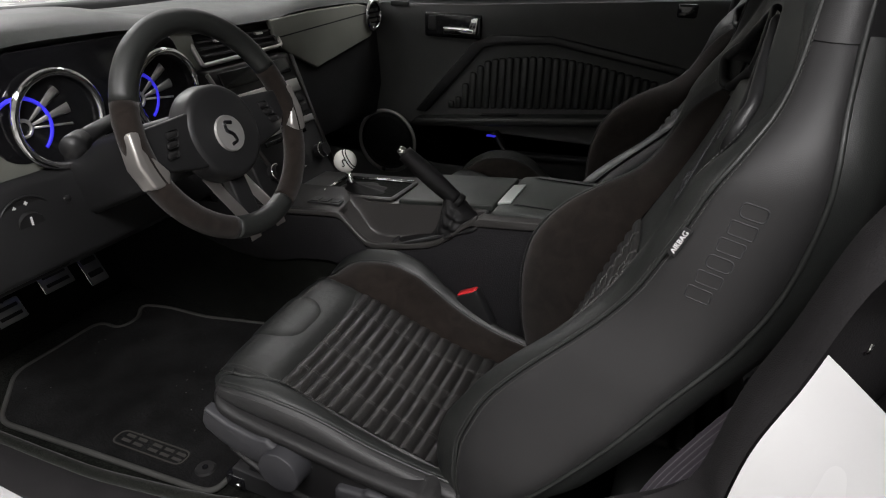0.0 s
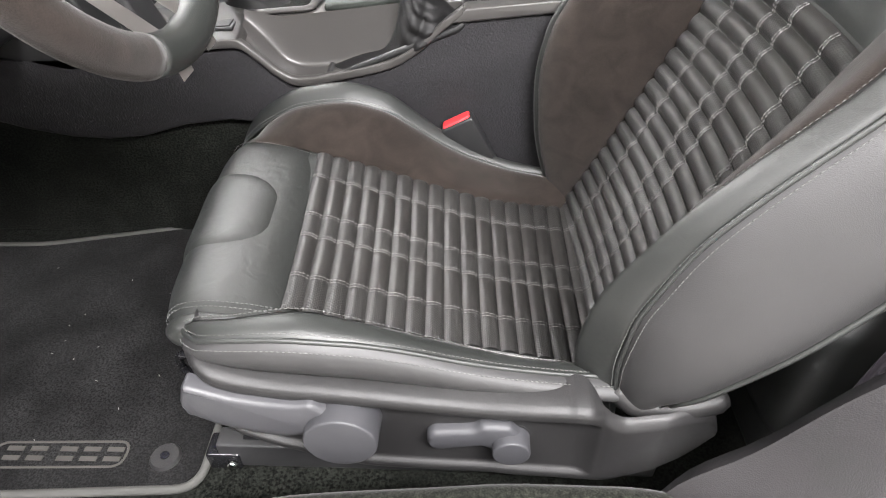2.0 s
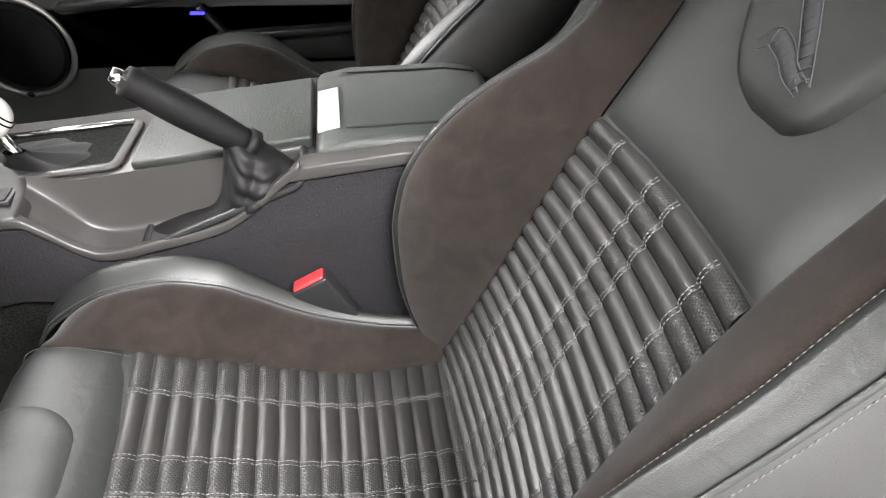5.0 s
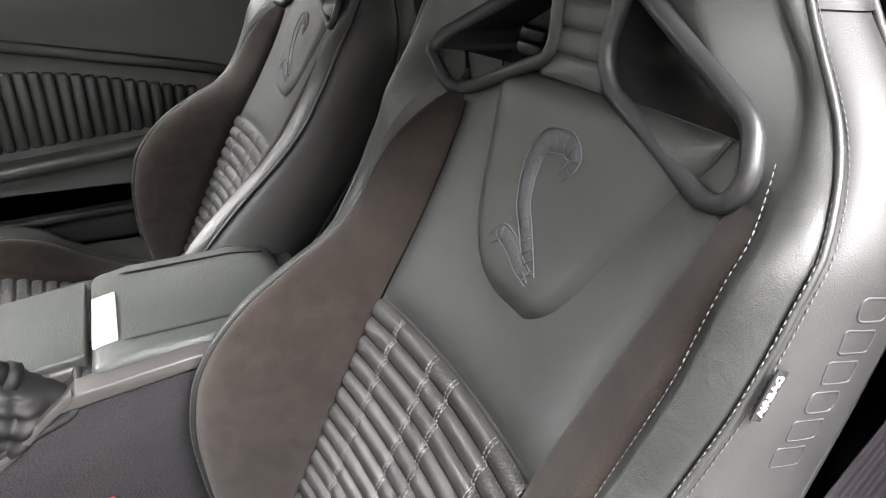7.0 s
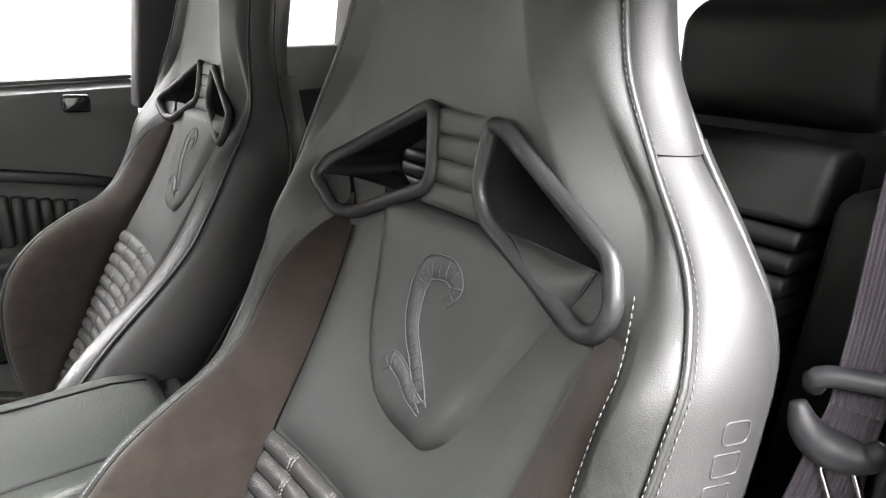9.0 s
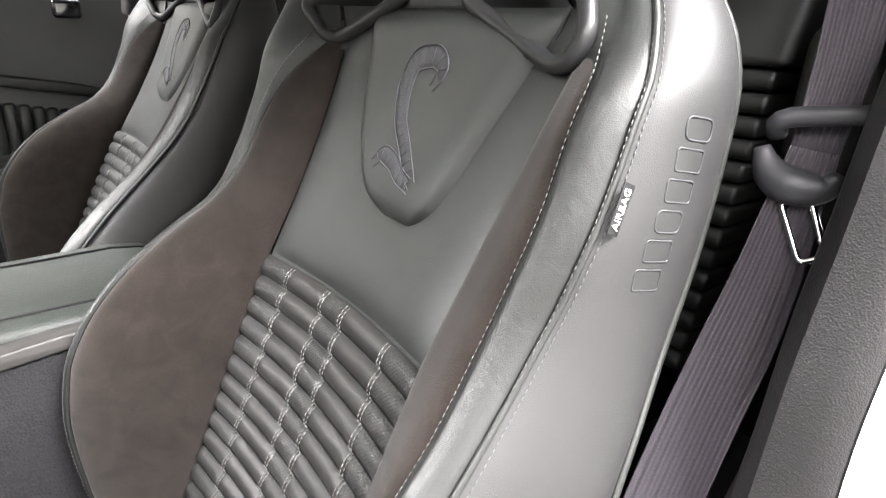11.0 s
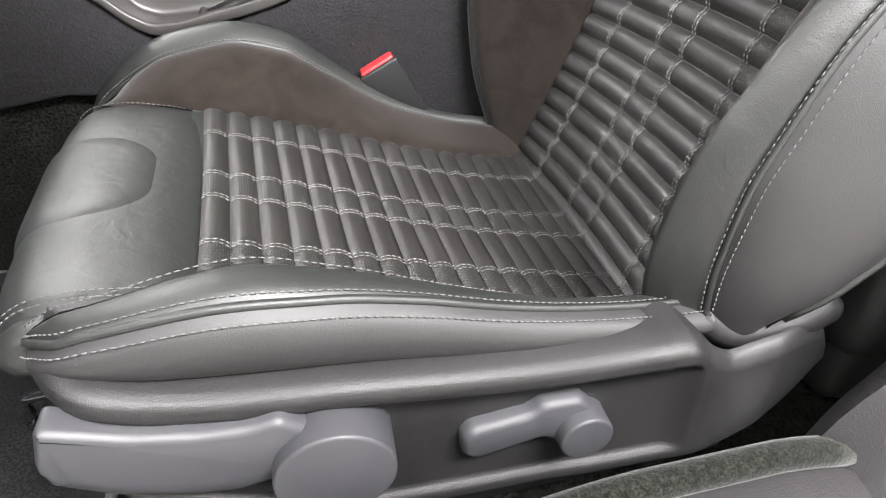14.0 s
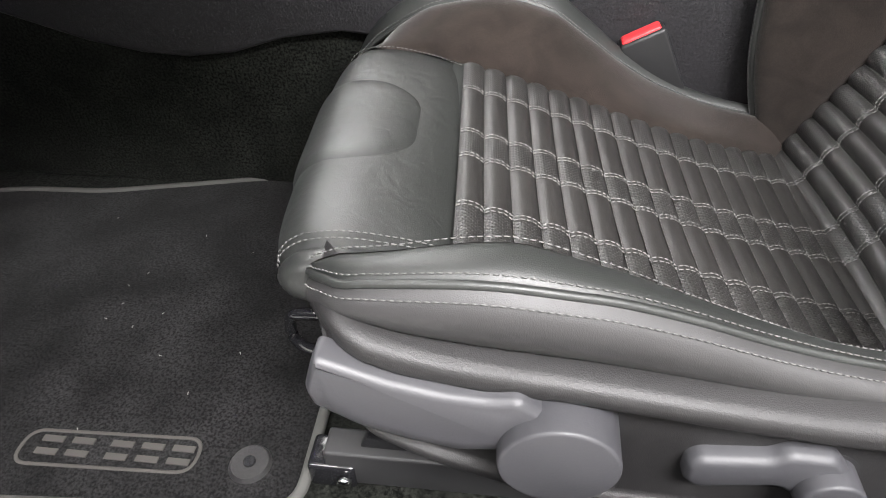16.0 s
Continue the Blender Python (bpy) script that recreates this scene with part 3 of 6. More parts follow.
        sheet("leather_rim", grid_of(band, zz, np.linspace(0, 1, 25)), LEATHER_WORN, back, "black leather rim with twin seams", puff=0.0015, power=10, sink=0.001, toward=(-1, side * m * 0.6, 0))
        sheet("flank_panel", grid_of(lambda z, c: flank(side, c, z), np.linspace(0.455, 1.056, 70), np.linspace(0, 1, 20)), LEATHER_SIDE, back, "smooth leather side panel", puff=0.005, power=6, sink=0.002, toward=(0, side * m, 0))
        z = np.linspace(0.40, 1.25, 160)
        for c, o in ((0.93, 0.0032), (1.0, 0.0)):
            P = np.stack(rim(side, np.full_like(z, c), z), 1)
            P[:, 1] += side * m * 0.0022
            P[:, 0] -= 0.001
            seam_lines.append(P)
        P = np.stack(flank(side, np.full_like(z, 0.05), z), 1)
        P[:, 1] += side * m * 0.002
        seam_lines.append(P)
        P = np.stack(lip(z[z < 0.985], np.full_like(z[z < 0.985], 0.25)), 1)
        P[:, 0] -= 0.0032
        seam_lines.append(P)
        z = np.linspace(0.47, 1.25, 80)
        tube("piping", np.stack(flank(side, np.ones_like(z), z), 1), 0.0028, LEATHER, back, "raised leather piping", sides=8)

        def turn_in(z, c):
            px, py, pz = flank(side, np.ones_like(z), z)
            reach = ease(np.clip((z - 0.47) / 0.10, 0, 1))
            return px + 0.050 * reach * np.sin(c * math.pi / 2), py - side * m * (0.004 + 0.055 * (1 - np.cos(c * math.pi / 2))), pz
        sheet("rear_flank", grid_of(turn_in, np.linspace(0.47, 1.056, 60), np.linspace(0, 1, 12)), LEATHER, back, "dark leather turned in behind the piping", toward=(0.4, side * m, 0))
        z = np.linspace(0.40, 1.25, 80)
        P = np.stack(rim(side, np.ones_like(z), z), 1)
        P[:, 1] += side * m * 0.001
        tube("piping", P, 0.0024, LEATHER, back, sides=6)
    stitches("stitching", seam_lines, back, pitch=0.0046, length=0.0031, r=0.0005)

    # head section with two harness openings, front and shell
    def inside(s, z):
        edge_pts = HOLE if s > 0 else HOLE_OUT
        p = (s + 0.006 if s > 0 else -s, z)
        hit = False
        for (x0, y0), (x1, y1) in zip(edge_pts, edge_pts[1:] + edge_pts[:1]):
            if (y0 > p[1]) != (y1 > p[1]) and p[0] < (x1 - x0) * (p[1] - y0) / (y1 - y0) + x0:
                hit = not hit
        return hit

    def pierced(nm, fn, sfn, zz, mm, mat, lab):
        verts, faces, n = [], [], len(zz)
        for z in zz:
            for u in np.linspace(-1, 1, mm):
                verts.append([float(c) for c in fn(np.array(u), np.array(z))])
        us = np.linspace(-1, 1, mm)
        for i in range(n - 1):
            for j in range(mm - 1):
                zc, uc = (zz[i] + zz[i + 1]) / 2, (us[j] + us[j + 1]) / 2
                if not inside(float(sfn(uc, zc)), zc):
                    faces.append((i * mm + j, (i + 1) * mm + j, (i + 1) * mm + j + 1, i * mm + j + 1))
        return put(nm, mesh_of(nm, verts, faces, mat), back, lab)

    def head(u, z):
        au = abs(float(u))
        sg = 1 if u >= 0 else -1
        wr = ip(WR if u >= 0 else WRO, z)
        if au <= 0.82:
            return W(fc(sg * wr * au / 0.82, z), sg * wr * au / 0.82, z)
        return rim(sg, (au - 0.82) / 0.18, z)
    pierced("head_front", head, lambda u, z: ip(WR if u >= 0 else WRO, z) * u / 0.82, np.r_[np.linspace(0.945, 1.08, 46), np.linspace(1.085, 1.275, 24)], 101, LEATHER, "black leather head section")
    sheet("head_flank", grid_of(lambda z, c: flank(-1, c, z), np.linspace(1.051, 1.275, 30), np.linspace(0, 1, 12)), LEATHER_SIDE, back, puff=0.0035, power=8, toward=(0, -m, 0))
    sheet("head_flank", grid_of(lambda z, c: flank(1, c, z), np.linspace(1.051, 1.275, 30), np.linspace(0, 1, 12)), LEATHER_SIDE, back, puff=0.0035, power=8, toward=(0, m, 0))

    def shell(u, z):
        wp, xp = (ip(WPO, z), ip(XPO, z)) if u < 0 else (ip(WP, z), ip(XP, z))
        return W(xp + 0.055 * (1 - abs(u) ** 3) * np.clip((1.275 - z) / 0.1, 0.0, 1), u * wp, z)
    pierced("back_shell", shell, lambda u, z: ip(WPO if u < 0 else WP, z) * u, np.r_[np.linspace(0.36, 0.94, 40), np.linspace(0.945, 1.08, 46), np.linspace(1.085, 1.275, 20)], 81, PLASTIC_SMOOTH, "black moulded seat shell")
    for side in (-1, 1):
        ring = [(s - (0.006 if side > 0 else 0), z) for s, z in smooth_ring(HOLE if side > 0 else HOLE_OUT, 44, 0.012)]
        front = [W(float(fc(np.array(side * s), np.array(z))) - 0.005, side * s, z) for s, z in ring]
        rear = [W(float(ip(XPO if side < 0 else XP, z)) + 0.046, side * s, z) for s, z in ring]
        tube("opening_frame", front, 0.0062, PLASTIC_SMOOTH, back, "glossy black harness opening frame", sides=10, closed=True, up=(1, 0, 0))
        verts, faces, n = [], [], len(ring)
        for t in np.linspace(0, 1, 5):
            verts += [tuple(np.array(a) * (1 - t) + np.array(b) * t) for a, b in zip(front, rear)]
        for k in range(4):
            for i in range(n):
                faces.append((k * n + i, k * n + (i + 1) % n, (k + 1) * n + (i + 1) % n, (k + 1) * n + i))
        put("opening_liner", mesh_of("opening_liner", verts, faces, PLASTIC_SMOOTH), back)

    # a plain raised snake-like curve on the pad
    def ribbon_on(path, widths, n):
        c = smooth_path(path, n)
        t = np.gradient(c, axis=0)
        t /= np.linalg.norm(t, axis=1, keepdims=True)
        w = ip(widths, np.linspace(0, 1, n))[:, None]
        u = np.linspace(-1, 1, 9)[None, :]
        s = c[:, :1] + t[:, 1:] * w * u
        z = c[:, 1:] - t[:, :1] * w * u
        P = np.stack(W(fc(s, z) - 0.0126, s, z), -1)
        sheet("emblem", P, EMBOSS, back, "plain embossed snake curve", puff=0.0016, power=3, sink=0.0006, toward=toward_front)
        for k in (0, 8):
            tube("emblem_edge", P[:, k] + np.array((-0.0004, 0, 0)), 0.0007, EMBOSS_GREY, back, sides=6)
        for k in range(3, n - 2, 3):
            tube("emblem_rib", P[k, 1:8] + np.array((-0.0015, 0, 0)) + np.array((0.0010, 0, 0)) * (np.linspace(-1, 1, 7)[:, None] ** 2), 0.0005, EMBOSS_GREY, back, sides=4)
    ribbon_on([(-0.033, 0.926), (-0.041, 0.940), (-0.027, 0.949), (-0.006, 0.945), (0.002, 0.928), (-0.004, 0.902), (-0.023, 0.880), (-0.040, 0.863), (-0.049, 0.856)], [(0, 0.0035), (0.07, 0.0055), (0.2, 0.0085), (0.42, 0.0095), (0.7, 0.0070), (0.92, 0.0060), (1, 0.004)], 60)
    ribbon_on([(0.013, 0.862), (0.003, 0.871), (-0.012, 0.868), (-0.030, 0.859), (-0.047, 0.855)], [(0, 0.0035), (0.3, 0.0070), (0.7, 0.006), (1, 0.005)], 30)

    if side_marks:
        # plain embossed bars in place of the maker's mark, and the airbag tag
        for k in range(6):
            z0 = 0.834 + k * 0.0168
            x0 = 0.560 + (z0 - 0.834) * 0.32
            outline = smooth_ring([(-0.0105, 0.0015), (0.0105, -0.0020), (0.0120, 0.0105), (-0.0090, 0.0140)], 0, 0.005 if k in (2, 5) else 0.0025)
            ring = []
            for dx, dz in outline:
                z = z0 + dz
                q = flank(-1, np.array((x0 + dx - ip(XSO, z)) / (ip(XPO, z) - ip(XSO, z))), np.array(z))
                ring.append((float(q[0]), float(q[1]) - m * 0.0048, float(q[2])))
            tube("embossed_bar", ring, 0.0008, EMBOSS, back, sides=6, closed=True, up=(0, 1, 0))
        cu = bpy.data.curves.new("tag_letters", "FONT")
        cu.body, cu.size, cu.extrude, cu.align_x, cu.align_y = "AIRBAG", 0.0068, 0.0004, "CENTER", "CENTER"
        tmp = new("tag_letters", cu)
        bpy.context.view_layer.update()
        me = bpy.data.meshes.new_from_object(tmp.evaluated_get(bpy.context.evaluated_depsgraph_get()))
        bpy.data.objects.remove(tmp)
        me.materials.clear()
        me.materials.append(LABEL_WHITE)
        c0 = Vector([float(q) for q in flank(-1, np.array(0.045), np.array(0.884))])
        c1 = Vector([float(q) for q in flank(-1, np.array(0.045), np.array(0.909))])
        upv = (c1 - c0).normalized()
        out = Vector((-0.12, -m * 1.0, 0)).normalized()
        side_v = upv.cross(out).normalized()
        out = side_v.cross(upv)
        rotm = Matrix((upv, out.cross(upv), out)).transposed().to_4x4()
        tag = box(-0.0145, 0.0145, -0.0042, 0.0042, -0.0006, 0.0006)
        bmesh.ops.transform(tag, matrix=Matrix.Translation(c0 + out * 0.0066) @ rotm, verts=tag.verts)
        tg = part("airbag_tag", tag, PLASTIC_SMOOTH, back, "small woven tag reading AIRBAG", bevel=0.0003)
        put("tag_letters", me, tg, "white letters", Matrix.Translation(c0 + out * 0.0074) @ rotm)
    # bottom plastic cap
    cap = smooth_path([(0.335, -0.215, 0.462), (0.36, -0.226, 0.450), (0.40, -0.228, 0.452), (0.44, -0.222, 0.458)], 16)
    v, f = tube_data([W(*p) for p in cap], [0.012] * 15 + [0.008], sides=10)
    put("lower_cap", mesh_of("lower_cap", v, f, PLASTIC), back, "grey plastic hinge cap")

    # cushion
    cus = new("cushion")
    cus.empty_display_size = 0.05
    cus.parent = root

    def ctop(x, y):
        yi, yo = ip(YI_IN, x), ip(YI_OUT, x)
        a = (y - yo) / (yi - yo)
        return ip(ZC, x) + 0.006 * (2 * a - 1) ** 2
    cols = 17
    xs = np.linspace(0.0, 0.356, cols + 1)
    for i in range(cols):
        for j in range(5):
            x = np.linspace(xs[i] + 0.0004, xs[i + 1] - 0.0004, 7)
            u = BANDS[j] + (BANDS[j + 1] - BANDS[j]) * np.array((0, 0.06, 0.16, 0.5, 0.84, 0.94, 1))
            X, U = np.meshgrid(x, u, indexing="ij")
            Yv = ip(YI_IN, X) + (ip(YI_OUT, X) - ip(YI_IN, X)) * U
            XX = X + 0.016 * np.clip(1 - X / 0.3, 0, 1) * U
            P = np.stack(W(XX, Yv, ctop(X, Yv)), -1)
            sheet("quilt_pad", P, LEATHER_PERF if j % 2 == 0 else LEATHER_TILE, cus, puff=0.0042, power=2.7, sink=0.0010, toward=(0, 0, 1), dip=0.22)
    lines = []
    for f in BANDS[1:-1]:
        for o in (-0.0022, 0.0022):
            x = np.linspace(0.0, 0.355, 220)
            yy = ip(YI_IN, x) + (ip(YI_OUT, x) - ip(YI_IN, x)) * f + o
            rip = 0.0042 * (1 - np.abs(2 * ((x / (0.356 / cols)) % 1) - 1) ** 2.7)
            lines.append(np.stack(W(x + 0.016 * np.clip(1 - x / 0.3, 0, 1) * f, yy, ctop(x, yy) + rip), 1))
    stitches("stitching", lines, cus, pitch=0.0046, length=0.0034, r=0.0006, mat=THREAD_PALE)
    lines = []
    for xx in xs[1:-1]:
        u = np.linspace(0.01, 0.99, 40)
        yy = ip(YI_IN, xx) + (ip(YI_OUT, xx) - ip(YI_IN, xx)) * u
        lines.append(np.stack(W(xx + 0.016 * np.clip(1 - xx / 0.3, 0, 1) * u, yy, ctop(xx + 0 * u, yy) + 0.0006), 1))
    stitches("stitching", lines, cus, pitch=0.0042, length=0.0026, r=0.0004)
    sheet("insert_base", grid_of(lambda x, u: W(x, ip(YI_OUT, x) + (ip(YI_IN, x) - ip(YI_OUT, x)) * u, ctop(x, ip(YI_OUT, x) + (ip(YI_IN, x) - ip(YI_OUT, x)) * u) - 0.003), np.linspace(-0.01, 0.40, 20), np.linspace(-0.02, 1.02, 14)), LEATHER, cus, toward=(0, 0, 1))

    # leather front that rolls over the edge
    roll = smooth_path([(0.0, 0.501), (-0.03, 0.508), (-0.07, 0.512), (-0.098, 0.509), (-0.119, 0.497), (-0.129, 0.476), (-0.125, 0.456), (-0.105, 0.443), (-0.06, 0.438)], 40)

    def front(a, u):
        k = np.clip(a, 0, 1) * 39
        x = np.interp(k, np.arange(40), roll[:, 0])
        z = np.interp(k, np.arange(40), roll[:, 1])
        y0, y1 = ip(YI_IN, x) + 0.004, ip(YI_OUT, x) - 0.010
        y = y0 + (y1 - y0) * u
        curve = 0.016 * np.abs(2 * u - 1) ** 4 * ease(a)
        return W(x + 0.016 * u * (1 - a) + curve + 0.030 * u * ease(a), y, z + 0.004 * np.abs(2 * u - 1) ** 2 + 0.040 * u**6 * ease(np.clip((a - 0.45) / 0.55, 0, 1)))
    sheet("front_leather", grid_of(front, np.linspace(0, 1, 40), np.linspace(0, 1, 30)), LEATHER_WORN, cus, "creased black leather front roll", puff=0.004, power=8, sink=0.003, toward=(-0.3, 0, 1))

    # the rounded outer corner that closes the front to the bolster's nose
    def corner(a, c):
        A = np.stack(front(0.10 + 0.9 * a, np.ones_like(a)), -1)
        B = np.stack(W(-0.066 + 0.010 * a, -0.200 - 0.002 * a, 0.515 - 0.022 * a), -1)
        mid = np.sin(c * math.pi) * 0.010 * (0.4 + 0.6 * a)
        P = A * (1 - c)[..., None] + B * c[..., None]
        return P[..., 0] - mid * 0.6, P[..., 1] - m * mid, P[..., 2] + mid * 0.25
    sheet("front_corner", grid_of(corner, np.linspace(0, 1, 30), np.linspace(0, 1, 16)), LEATHER_WORN, cus, "creased leather front corner", puff=0.002, power=6, sink=0.002, toward=(-0.6, -m, 0.2))

    def thigh(a, u):
        aa = 0.095 + 0.74 * a
        half = 0.232 * np.clip(1 - np.clip(1 - a / 0.40, 0, 1) ** 2.4, 0, 1) ** 0.5 + 0.004 + 0.03 * a
        return front(aa, 0.475 + (2 * u - 1) * half)
    sheet("thigh_pad", grid_of(thigh, np.linspace(0, 1, 44), np.linspace(0, 1, 30)), LEATHER_WORN, cus, "raised leather thigh pad", puff=0.0080, power=7, sink=0.004, toward=(-0.3, 0, 1))
    lines = []
    P = np.stack(front(np.linspace(0.0, 0.9, 50), np.full(50, 0.03)), 1)
    P[:, 2] += 0.003
    P[:, 0] -= 0.001
    lines.append(P)
    for o in (0.962, 0.985):
        P = np.stack(front(np.linspace(0.0, 0.7, 50), np.full(50, o)), 1)
        P[:, 2] += 0.002
        P[:, 0] -= 0.001
        lines.append(P)

    # inner bolster
    def inner(x, b):
        y0 = ip(YI_IN, x)
        zi = ctop(x, y0)
        zr = np.maximum(ip(ZRIM, x) - 0.57 * ip(RIM_W, x), zi - 0.04)
        y1 = 0.202 - ip(RIM_W, x)
        return W(x, y0 + (y1 - y0) * b, zi + (zr - zi) * np.sin(np.clip(b, 0, 1) * math.pi / 2) ** 1.2)
    sheet("suede_bolster", grid_of(inner, np.linspace(-0.095, 0.375, 60), np.linspace(0, 1, 20)), SUEDE, cus, "dark brown suede bolster", puff=0.006, power=6, sink=0.002, toward=(0, -0.5 * m, 1))

    def inner_rim(x, c):
        zr = ip(ZRIM, x)
        rise = np.clip(c / 0.45, 0, 1)
        dn = np.clip((c - 0.45) / 0.55, 0, 1)
        return W(x - 0.012 * np.clip((-0.07 - x) / 0.05, 0, 1) * (1 - c), 0.202 - ip(RIM_W, x) * (1 - rise) + 0.020 * np.sin(dn * math.pi / 2), zr - 0.6 * ip(RIM_W, x) * (1 - rise) ** 1.4 - (zr - 0.33) * (1 - np.cos(dn * math.pi / 2)))
    sheet("bolster_rim", grid_of(inner_rim, np.linspace(-0.124, 0.39, 70), np.linspace(0, 1, 18)), LEATHER, cus, "black leather bolster edge", puff=0.002, toward=(0, m, 0.5))
    x = np.linspace(-0.115, 0.37, 100)
    P = np.stack(inner_rim(x, np.full_like(x, 0.06)), 1)
    P[:, 2] += 0.0022
    lines.append(P)
    P = np.stack(inner_rim(x, np.full_like(x, 0.0)), 1)
    tube("piping", P, 0.0024, LEATHER, cus, sides=6)

    # outer bolster: suede strip, leather band, side leather
    def strip(x, b):
        y0 = ip(YI_OUT, x)
        zi = ctop(x, y0) - 0.014 * np.clip((0.012 - x) / 0.02, 0, 1)
        valley = 0.010 * np.clip((0.20 - x) / 0.16, 0, 1) * np.clip((x + 0.045) / 0.03, 0.25, 1) * np.sin(np.clip(b, 0, 1) ** 0.7 * math.pi)
        return W(x, y0 + (ip(YU, x) - y0) * b, zi + (ip(ZU, x) - zi) * b**1.4 - valley)
    sheet("suede_bolster", grid_of(strip, np.linspace(-0.066, 0.375, 56), np.linspace(0, 1, 12)), SUEDE, cus, "narrow dark brown suede strip", puff=0.003, power=5, sink=0.001, toward=(0, 0.5 * m, 1))

    def outer_band(x, b):
        y = ip(YU, x) + (ip(YL, x) - ip(YU, x)) * b
        return W(x, y, ip(ZU, x) + (ip(ZL, x) - ip(ZU, x)) * b + 0.003 * np.sin(b * math.pi))
    sheet("leather_band", grid_of(outer_band, np.linspace(-0.066, 0.372, 60), np.linspace(0, 1, 12)), LEATHER, cus, "black leather bolster band", puff=0.002, power=4, sink=0.002, toward=(0, 0, 1))

    def outer_side(x, b):
        zl, zs2 = ip(ZL, x), np.minimum(ip(ZS, x), ip(ZL, x) - 0.002)
        y = ip(YL, x) + (np.minimum(ip([(-0.068, -0.20), (-0.058, -0.214), (-0.035, -0.225), (-0.02, -0.228), (0.36, -0.228)], x), -0.18) - ip(YL, x)) * b - 0.012 * np.sin(np.clip(b, 0, 1) ** 0.7 * math.pi) + 0.012 * b**2.5
        return W(x, y, zl + (zs2 - 0.022 - zl) * b)
    sheet("side_leather", grid_of(outer_side, np.linspace(-0.066, 0.36, 60), np.linspace(0, 1, 14)), LEATHER_SIDE, cus, "smooth leather cushion side", puff=0.003, power=5, sink=0.001, toward=(0, -m, 0.3))
    x = np.linspace(-0.064, 0.36, 100)
    for bb, dz in ((0.0, 0.0026), (0.86, 0.0022)):
        P = np.stack(outer_band(x, np.full_like(x, bb)), 1)
        P[:, 2] += dz
        lines.append(P)
    P = np.stack(outer_side(x, np.full_like(x, 0.10)), 1)
    P[:, 1] -= m * 0.0025
    P[:, 2] += 0.002
    lines.append(P)
    stitches("stitching", lines, cus, pitch=0.0046, length=0.0032, r=0.00055)
    tube("piping", np.stack(outer_band(x, np.ones_like(x)), 1), 0.0026, LEATHER, cus, sides=6)

    # plinth: side shield, levers, frame and rails
    base = new("base")
    base.empty_display_size = 0.05
    base.parent = root

    def shield(x, b):
        zt = np.where(x > 0.29, ip([(0.28, 0.4805), (0.305, 0.480), (0.316, 0.474), (0.330, 0.460), (0.345, 0.453), (0.365, 0.456), (0.39, 0.459), (0.415, 0.455), (0.432, 0.443), (0.440, 0.424)], x), np.minimum(ip(ZS, x), 0.532))
        zb = ip([(-0.068, 0.462), (-0.05, 0.440), (-0.03, 0.420), (0.03, 0.384), (0.117, 0.357), (0.234, 0.353), (0.291, 0.358), (0.34, 0.364), (0.40, 0.380), (0.425, 0.397), (0.440, 0.418)], x)
        h = (zt - zb) * b
        fade = 1 - np.clip((x - 0.300) / 0.02, 0, 1) ** 2
        lip_y = 0.018 * np.clip(h / 0.007, 0, 1) ** 0.6 * (1 - 0.8 * ease(np.clip((h - 0.017) / 0.008, 0, 1)))
        flat_y = 0.010 * np.clip(h / 0.010, 0, 1) ** 0.5
        foot = 0.006 * fade * ease(np.clip((b - 0.84) / 0.05, 0, 1)) - 0.010 * np.clip((b - 0.93) / 0.07, 0, 1) ** 2
        facet = 0.010 * np.clip((x - 0.275 + 0.55 * (zt - zb) * (b - 0.2)) / 0.10, 0, 1) * np.clip((0.44 - x) / 0.06, 0, 1)
        y = -(0.238 + lip_y * fade + flat_y * (1 - fade) + foot) + 0.014 * np.clip((x - 0.33) / 0.1, 0, 1) - facet + 0.055 * np.clip((-0.02 - x) / 0.048, 0, 1) ** 2 + 0.024 * fade * np.clip(1 - h / 0.0022, 0, 1)
        return W(x, y, zt - h)
    sheet("side_shield", grid_of(shield, np.r_[np.linspace(-0.068, 0.29, 70), np.linspace(0.293, 0.440, 60)], np.r_[0, 0.010, 0.02, 0.03, 0.04, 0.06, 0.09, 0.12, 0.14, 0.16, 0.18, 0.20, 0.23, 0.27, np.linspace(0.32, 0.80, 12), np.linspace(0.83, 1.0, 12)]), PLASTIC, base, "dark grained plastic seat shield", toward=(0, -m, 0))

    def lever(nm, pts, y_in, y_out, knob, kr, y_back, y_face, lab, slope):
        """A flat arm that joins a round boss, with a disc on the boss; y counts outwards from the seat's middle."""
        lev = new(nm)
        lev.empty_display_size = 0.02
        lev.parent = base
        lev["label"] = lab
        outline = smooth_ring([(p[0] - 0.2, p[1] - 0.30) for p in pts], 0, 0.005)
        turn = -1 if sum(a[0] * b[1] - b[0] * a[1] for a, b in zip(outline, outline[1:] + outline[:1])) < 0 else 1
        rows = []
        for y, inset in ((y_in, 0.0), (y_out - 0.005, 0.0), (y_out - 0.0012, 0.0022), (y_out, 0.0045)):
            row = []
            for k, (px, pz) in enumerate(outline):
                ax, az = outline[k - 1]
                bx, bz = outline[(k + 1) % len(outline)]
                tx, tz = bx - ax, bz - az
                ln = math.hypot(tx, tz) or 1
                nx, nz = tz / ln, -tx / ln
                deep = inset * (1 + slope * max(0.0, -nz * turn))
                row.append((px - nx * deep * turn, -m * y, pz - nz * deep * turn))
            rows.append(row)
        bm = loft(rows, closed=True)
        bm.faces.new([v for v in bm.verts][-len(outline):])
        part("handle", bm, PLASTIC_GREY, lev)
        bm = bmesh.new()
